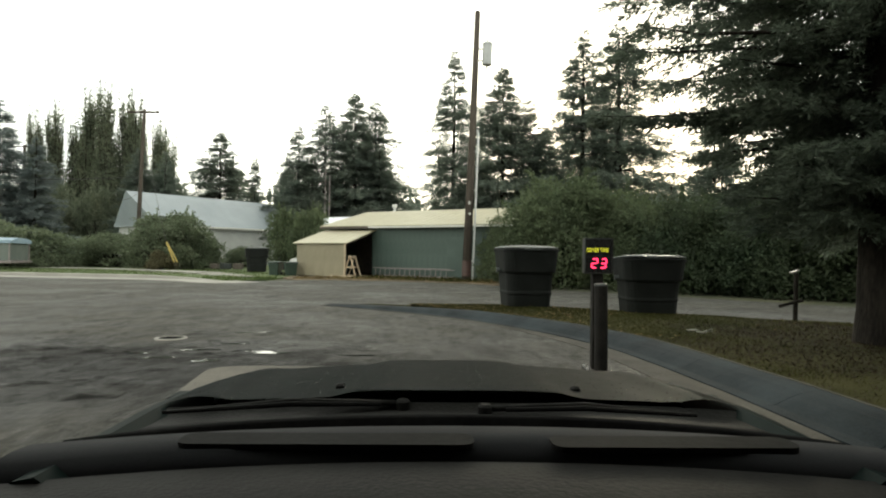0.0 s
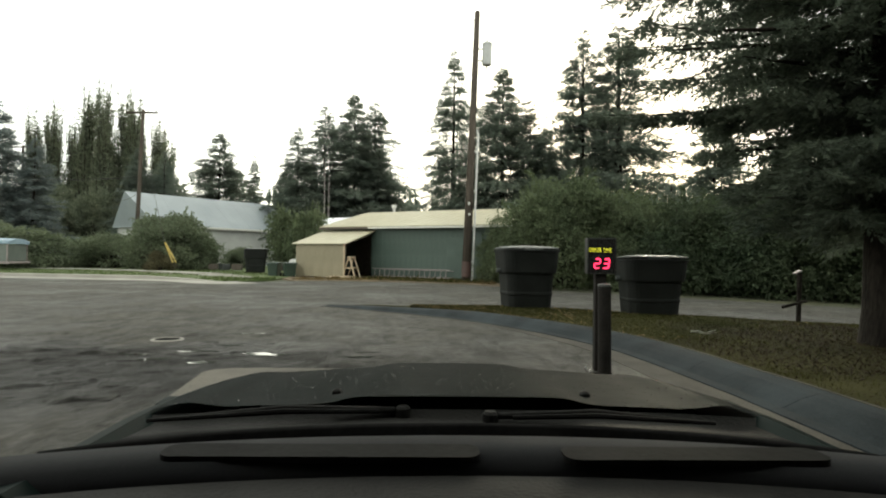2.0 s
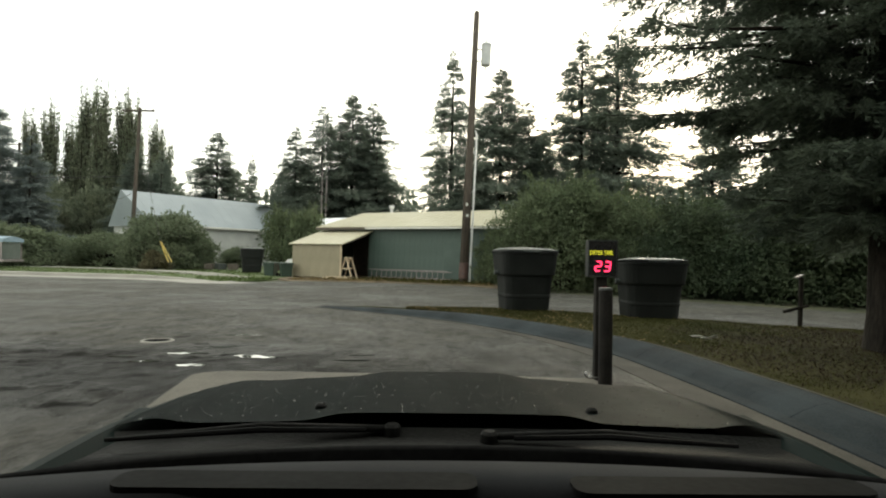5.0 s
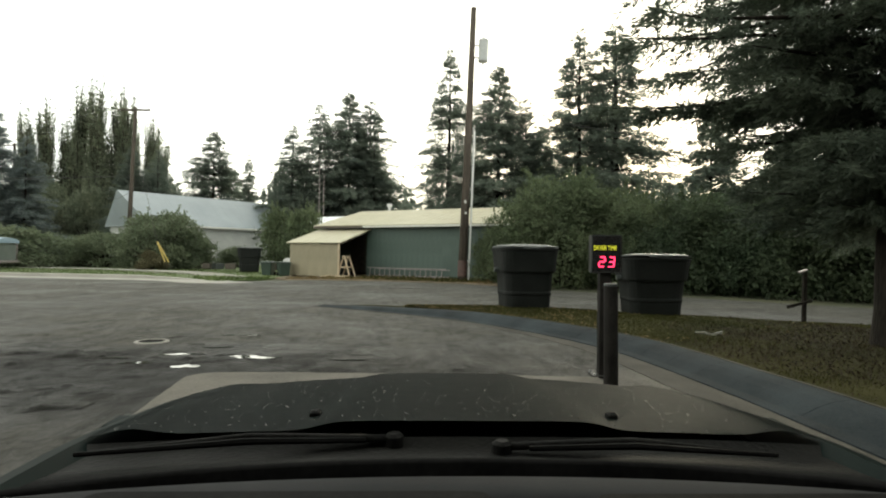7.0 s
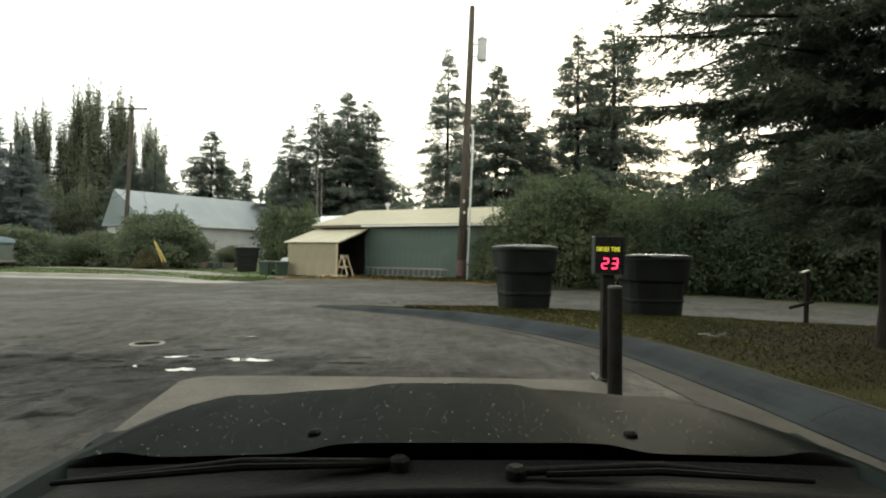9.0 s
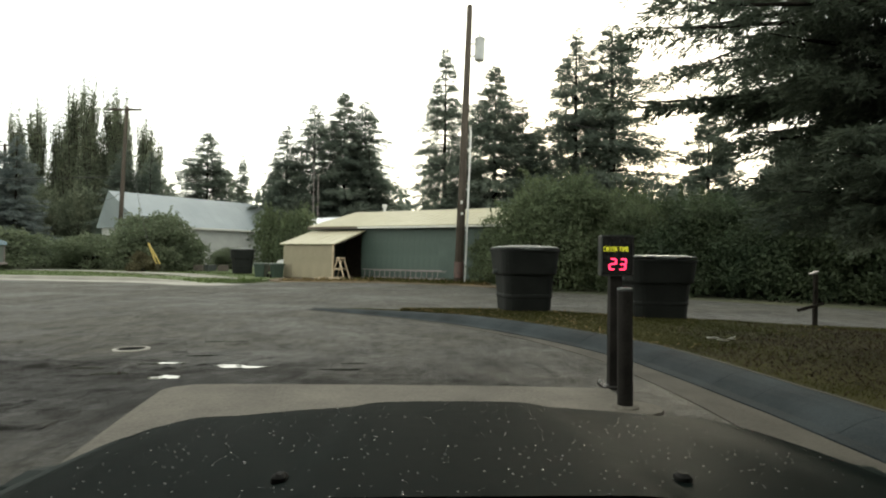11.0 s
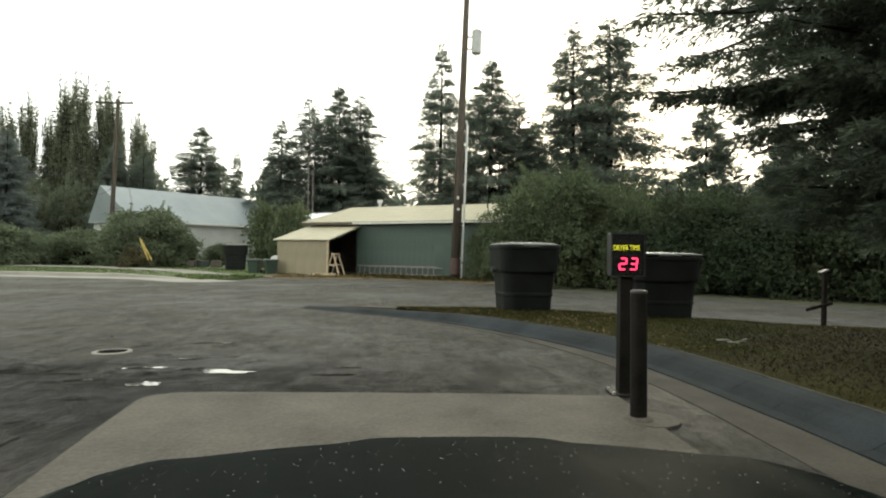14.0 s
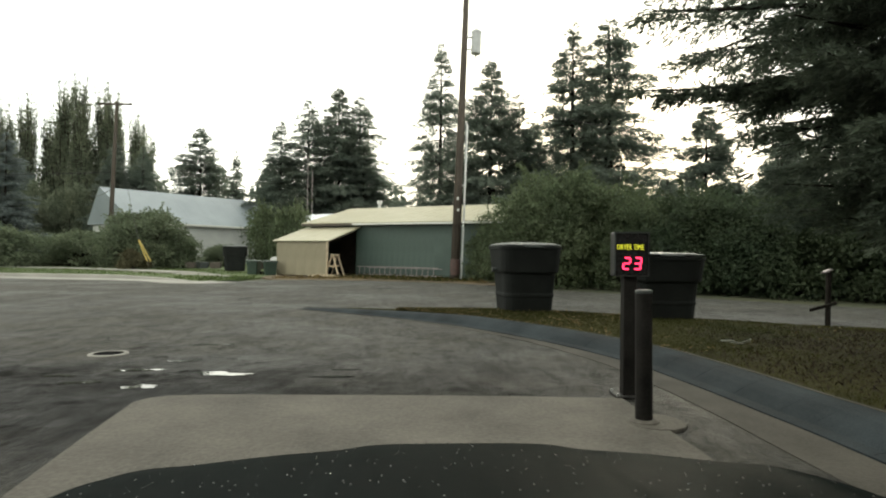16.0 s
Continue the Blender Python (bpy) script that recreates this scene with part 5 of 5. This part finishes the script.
# ---- small things on lawn, lot and verge ----
post = thing("mailbox_post", "leaning dark wooden post with a small pale box", "mailbox", pose(6.85, 8.55, 0.12, 0, 1.0, 0))
part("post", boxed((0.06, 0.06, 0.86), pose(0, 0, 0.41), 0.01), BARK, post)
part("arm", boxed((0.44, 0.04, 0.05), pose(-0.12, -0.06, 0.31, 0, -16, 0), 0.01), BARK, post, "dark broken slanting arm")
part("box", boxed((0.13, 0.10, 0.022), pose(-0.07, -0.05, 0.86, 0, -24, 0), 0.008), ALU, post, "small dented pale box")

scrap = bmesh.new()
for k, (dx, dy, a) in enumerate(((0, 0, 10), (0.12, 0.03, 60), (-0.1, 0.05, 120), (0.05, -0.06, 200))):
    box(scrap, (0.13, 0.07, 0.006), pose(dx, dy, 0.02 + 0.01 * k, 12 * (k - 1), 9, a))
ob = tagged(part("paper_scrap", scrap, PAPER), "torn white paper lying in the grass", "litter")
ob.matrix_world = pose(4.13, 6.34, 0.175)


def puddle(x, y, rx, ry, seed, turn=0.0):
    r = random.Random(seed)
    ph = [r.uniform(0, 6.3) for _ in range(4)]
    pts = []
    for k in range(40):
        a = 2 * math.pi * k / 40
        q = 1 + 0.22 * math.sin(2 * a + ph[0]) + 0.20 * math.sin(3 * a + ph[1]) + 0.16 * math.sin(5 * a + ph[2]) + 0.11 * math.sin(9 * a + ph[3])
        u, v = 0.9 * rx * q * math.cos(a), 0.9 * ry * q * math.sin(a)
        c, s = math.cos(radians(turn)), math.sin(radians(turn))
        pts.append((x + u * c - v * s, y + u * s + v * c))
    ob = part("puddle", slab(pts, -0.02, 0.0045), WATER)
    return tagged(ob, "shallow rain puddle on the asphalt reflecting the sky", "puddle", "puddles on the lot")


for k, (x, y, rx, ry, t) in enumerate(PUDDLES):
    puddle(x, y, rx, ry, 100 + k, t)

manhole = thing("manhole", "small round cast iron cover set in the asphalt", "manhole cover", pose(-3.0, 6.62, 0.0))
part("frame", loft([ring(q, z) for q, z in ((0.21, -0.02), (0.205, 0.012), (0.165, 0.016), (0.16, 0.0))], cap=False), SIDEWALK, manhole, "pale concrete ring")
cover = part("cover", loft([ring(q, z) for q, z in ((0.158, -0.03), (0.158, 0.003), (0.15, 0.005), (0.0005, 0.005))]), RUBBER, manhole, "sunken black iron cover")
for k in range(-3, 4):
    w = 2 * math.sqrt(max(0.145 ** 2 - (k * 0.036) ** 2, 0.001))
    part("tread", boxed((w, 0.012, 0.006), pose(0, k * 0.036, 0.007)), RUBBER, cover)

trailer = thing("utility_trailer", "flat trailer with a pale blue tarp top and white frame", "trailer", pose(-23.4, 30.0, 0.1, 0, 0, 8))
part("tarp", loft([[(-2.6, y, z) for y, z in ((-1, 1.62), (-0.5, 1.75), (0, 1.8), (0.5, 1.75), (1, 1.62), (1, 1.45), (-1, 1.45))], [(2.2, y, z) for y, z in ((-1, 1.56), (-0.5, 1.66), (0, 1.7), (0.5, 1.66), (1, 1.56), (1, 1.40), (-1, 1.40))]]), BLUE_TARP, trailer, "pale blue tarp")
for x in (-2.5, -0.2, 2.1):
    for y in (-0.95, 0.95):
        part("upright", boxed((0.06, 0.06, 1.15), pose(x, y, 0.93), 0.01), ALU, trailer)
part("deck", boxed((4.9, 2.0, 0.12), pose(-0.2, 0, 0.42), 0.02), ALU, trailer)
for y in (-0.93, 0.93):
    part("side_panel", boxed((4.5, 0.03, 0.85), pose(-0.2, y, 0.93), 0.008), WALL_TAN_GREY, trailer, "dull grey-green side panel")
part("end_panel", boxed((0.03, 1.8, 0.85), pose(2.08, 0, 0.93), 0.008), WALL_TAN_GREY, trailer, "dull grey-green end panel")
for x in (-0.6, 0.3):
    for y in (-0.95, 0.95):
        part("wheel", tubed([(x, y - 0.09, 0.3), (x, y + 0.09, 0.3)], 0.3, 16), RUBBER, trailer)

parked = thing("parked_car", "white parked car half hidden behind the shed", "car", pose(-6.1, 36.6, 0.0, 0, 0, -12))
prof = [(-2.1, 0.35), (-2.15, 0.65), (-1.95, 0.86), (-1.2, 0.93), (-0.55, 1.36), (0.9, 1.40), (1.6, 0.98), (2.1, 0.92), (2.18, 0.6), (2.1, 0.35)]
part("body", loft([[(x, y * (0.86 if z > 1.1 else 1.0), z) for x, z in prof] for y in (-0.85, -0.8, 0.8, 0.85)]), WHITE_PAINT, parked)
part("side_window", loft([[(x, -0.762 - d, z) for x, z in ((-1.0, 1.0), (-0.5, 1.3), (0.8, 1.33), (1.3, 1.02))] for d in (0.0, 0.02)]), GLASS_DARK, parked)
for x in (-1.35, 1.35):
    for y in (-0.8, 0.8):
        w = part("wheel", tubed([(x, y - 0.1, 0.31), (x, y + 0.1, 0.31)], 0.31, 18), RUBBER, parked)
r = random.Random(8)
for k in range(6):
    ob = part("crate", boxed((r.uniform(0.4, 0.8), r.uniform(0.3, 0.6), r.uniform(0.3, 0.6)), pose(0, 0, 0.15), 0.02), (DARK_WOOD, BIN_WORN, DARK_WOOD)[k % 3])
    tagged(ob, "weathered crate among the shrubs by the house", "crate", "crates beside the house")
    ob.matrix_world = pose(-12.6 + 0.75 * k - (0.4 if k > 3 else 0) + (1.9 if k > 2 else 0), 34.6 + r.uniform(-0.4, 0.4) - 0.4 * k * 0.3, 0.19, 0, 0, r.uniform(0, 90))


# ---- the car's own bonnet and dash ----
CX, CY = 0.52, 0.85
car = thing("car", "dark green car front, wet bonnet beaded with raindrops", "car", pose(CX, CY, 0.0))
HOOD_Y0, HOOD_Y1, HALF = -0.40, 0.80, 0.88


def hood_at(x, v):
    """A point of the bonnet; v: 0 at the cowl, 1 at the nose."""
    w = abs(x / HALF)
    y = HOOD_Y0 + (HOOD_Y1 - HOOD_Y0) * v - 0.16 * w ** 2.4 * v + 0.03 * w ** 2 * (1 - v)
    z = 0.742 - 0.085 * v ** 1.2 - 0.075 * v ** 8 - 0.030 * w ** 2.4
    z += 0.022 / (1 + math.exp((abs(x) - (0.34 - 0.06 * v)) / 0.022)) * (1 - v ** 6)  # raised middle
    z += 0.016 * math.exp(-((abs(x) - 0.78) / 0.07) ** 2) * (1 - v ** 5)  # crest along each side
    return (x, y, z)


NX, NY = 64, 32
bm = bmesh.new()
top = [[bm.verts.new(hood_at(-HALF + 2 * HALF * i / NX, j / NY)) for i in range(NX + 1)] for j in range(NY + 1)]
for j in range(NY):
    for i in range(NX):
        bm.faces.new((top[j][i], top[j][i + 1], top[j + 1][i + 1], top[j + 1][i]))
bmesh.ops.solidify(bm, geom=list(bm.faces), thickness=0.02)
bmesh.ops.recalc_face_normals(bm, faces=bm.faces)
hood = part("bonnet", bm, CAR_PAINT, car, "glossy dark green bonnet", smooth=True)
for sx in (-1, 1):
    secs = []
    for k in range(19):
        y = -0.95 + 1.58 * k / 18
        v = min(max((y - HOOD_Y0) / 1.04, 0), 0.98)
        zt = hood_at(HALF, v)[2] - 0.004
        tuck = 0.10 * max(0, (y - 0.20) / 0.42) ** 2
        arch = 0.34 ** 2 - (y + 0.02) ** 2
        zb = 0.32 + math.sqrt(arch) if arch > 0 else 0.26
        secs.append([(sx * x, y, z) for x, z in ((HALF + 0.006 - tuck * 0.2, zt), (0.93 - tuck * 0.6, zt - 0.010), (0.975 - tuck, zt - 0.045), (1.0 - tuck, zt - 0.11), (1.0 - tuck, max(zb, 0.45) if zb < 0.6 else zb), (0.995 - tuck, zb), (0.82, zb), (0.82, zt - 0.05))])
    part("fender", loft(secs), CAR_PAINT, car, smooth=False)
    w = part("wheel", loft([[(sx * x, -0.02 + q * math.cos(a), 0.315 + q * math.sin(a)) for a in (2 * math.pi * k / 28 for k in range(28))] for q, x in ((0.18, 0.74), (0.305, 0.75), (0.315, 0.79), (0.315, 0.92), (0.30, 0.945), (0.2, 0.94))]), RUBBER, car)
    part("rim", tubed([(sx * 0.88, -0.02, 0.315), (sx * 0.948, -0.02, 0.315)], 0.195, 20), GALV, w)
part("bumper", loft([rounded_rect(1.70, 0.30, 0.13, z, 5, 0, 0.62) for z in (0.24, 0.28, 0.50, 0.55)]), CAR_PAINT, car)


def across(y, z, half, bow, sink, n=33):
    """A row of points across the car, bowed back and sunk towards its sides."""
    return [(x, y - bow * abs(x / half) ** 2, z - sink * abs(x / half) ** 2.4) for x in np.linspace(-half, half, n)]


cowl = part("cowl", loft([across(y, z, 0.90, b, 0.03) for y, z, b in ((-0.405, 0.728, -0.03), (-0.43, 0.712, -0.02), (-0.50, 0.716, 0.03), (-0.575, 0.726, 0.08), (-0.585, 0.60, 0.08))], closed=False), BLACK_PLASTIC, car, "black plastic cowl under the windscreen", smooth=True)
part("seal", loft([across(y, z, 0.97, 0.12, 0.035) for y, z in ((-0.575, 0.728), (-0.585, 0.742), (-0.595, 0.745), (-0.607, 0.738), (-0.615, 0.56))], closed=False), RUBBER, car, "black seal along the foot of the windscreen", smooth=True)
for x0, x1, y0, y1 in ((0.08, 0.66, -0.475, -0.50), (-0.16, -0.80, -0.42, -0.50)):
    wp = part("wiper_arm", tubed([(x0, y0, 0.728), ((x0 + x1) / 2, (y0 + y1) / 2 + 0.01, 0.742), (x1, y1, 0.722)], [0.010, 0.008, 0.005], 8), BLACK_PLASTIC, car, smooth=True)
    part("wiper_blade", tubed([(x0 + 0.1 * (x1 - x0), y0 - 0.018, 0.730), ((x0 + x1) / 2, (y0 + y1) / 2 - 0.01, 0.737), (x1 + 0.04 * (x1 - x0), y1 - 0.012, 0.722)], [0.006, 0.008, 0.005], 6), RUBBER, wp)
    part("wiper_pivot", loft([[(x0 + q * math.cos(a), y0 + q * math.sin(a), z) for a in (2 * math.pi * k / 14 for k in range(14))] for q, z in ((0.022, 0.700), (0.022, 0.735), (0.014, 0.742))]), BLACK_PLASTIC, wp)
for x in (-0.37, 0.40):
    z, y = hood_at(x, 0.12)[2], hood_at(x, 0.12)[1]
    part("washer_nozzle", loft([rounded_rect(w, w * 1.2, 0.008, z + dz, 3, x, y) for w, dz in ((0.030, -0.004), (0.028, 0.009), (0.016, 0.015))]), BLACK_PLASTIC, hood, "small black washer nozzle")
dash = part("dashboard", loft([across(y, z, 1.02, 0.10, 0.02) for y, z in ((-0.612, 0.58), (-0.62, 0.69), (-0.635, 0.722), (-0.66, 0.733), (-0.72, 0.737), (-0.80, 0.733), (-0.815, 0.70), (-0.82, 0.56))], closed=False), DASH, car, "dark grey grained dashboard top", smooth=True)
for x0, x1 in ((-0.66, 0.02), (0.20, 0.78)):
    vent = part("vent", loft([rounded_rect(x1 - x0, 0.085, 0.03, z, 4, (x0 + x1) / 2, -0.775 - 0.10 * ((x0 + x1) / 2) ** 2) for z in (0.725, 0.7375, 0.739)]), RUBBER, dash, "long black defroster vent")
part("lower_dashboard", loft([across(y, z, 1.02, 0.10, 0.02) for y, z in ((-0.818, 0.60), (-0.82, 0.690), (-0.86, 0.712), (-1.05, 0.705), (-1.30, 0.66), (-1.36, 0.58), (-1.36, 0.40))], closed=False), BLACK_PLASTIC, car, "black padded lower dashboard", smooth=True)
# unseen cab behind, added to shade the dash: roof, door sides, pillars and back
part("roof", loft([[(x, y, z + 0.10 - 0.10 * abs(x / 0.98) ** 3 + 0.03 * math.sin(math.pi * (y + 4.3) / 3.4)) for x, z in [(x, 1.80) for x in np.linspace(-0.98, 0.98, 13)] + [(x, 1.755) for x in np.linspace(0.96, -0.96, 13)]] for y in np.linspace(-4.3, -0.90, 9)]), CAR_PAINT, car, smooth=False)
for sx in (-1, 1):
    part("door_side", loft([rounded_rect(0.06, 3.2, 0.02, z, 3, sx * x, -2.75) for x, z in ((0.95, 0.30), (1.0, 0.45), (1.0, 0.80), (0.97, 0.95))]), CAR_PAINT, car)
    for y in (-2.0, -3.2, -4.2):
        part("pillar", loft([rounded_rect(0.06, 0.14, 0.02, z, 3, sx * x, y) for x, z in ((0.97, 0.94), (0.94, 1.80))]), CAR_PAINT, car)
    w = part("wheel", loft([[(sx * x, -3.1 + q * math.cos(a), 0.315 + q * math.sin(a)) for a in (2 * math.pi * k / 28 for k in range(28))] for q, x in ((0.18, 0.74), (0.305, 0.75), (0.315, 0.79), (0.315, 0.92), (0.30, 0.945), (0.2, 0.94))]), RUBBER, car)
part("back_panel", boxed((1.9, 0.08, 1.45), pose(0, -4.30, 1.05), 0.03), CAR_PAINT, car)
part("floor_pan", boxed((1.84, 3.3, 0.06), pose(0, -2.65, 0.30), 0.02), BLACK_PLASTIC, car)
r = np.random.default_rng(91)
bm = bmesh.new()
for k in range(620):
    x, v = r.uniform(-0.84, 0.84), r.uniform(0.0, 0.9) ** 1.25
    q = r.uniform(0.0012, 0.0032)
    bmesh.ops.create_icosphere(bm, subdivisions=1, radius=1.0, matrix=Matrix.Translation(hood_at(x, v)) @ Matrix.Diagonal((q, q, q * 0.6, 1)))
tagged(part("raindrop_beading", bm, WATER, hood, "clear raindrops beaded on the bonnet", smooth=True), kind="stuff")
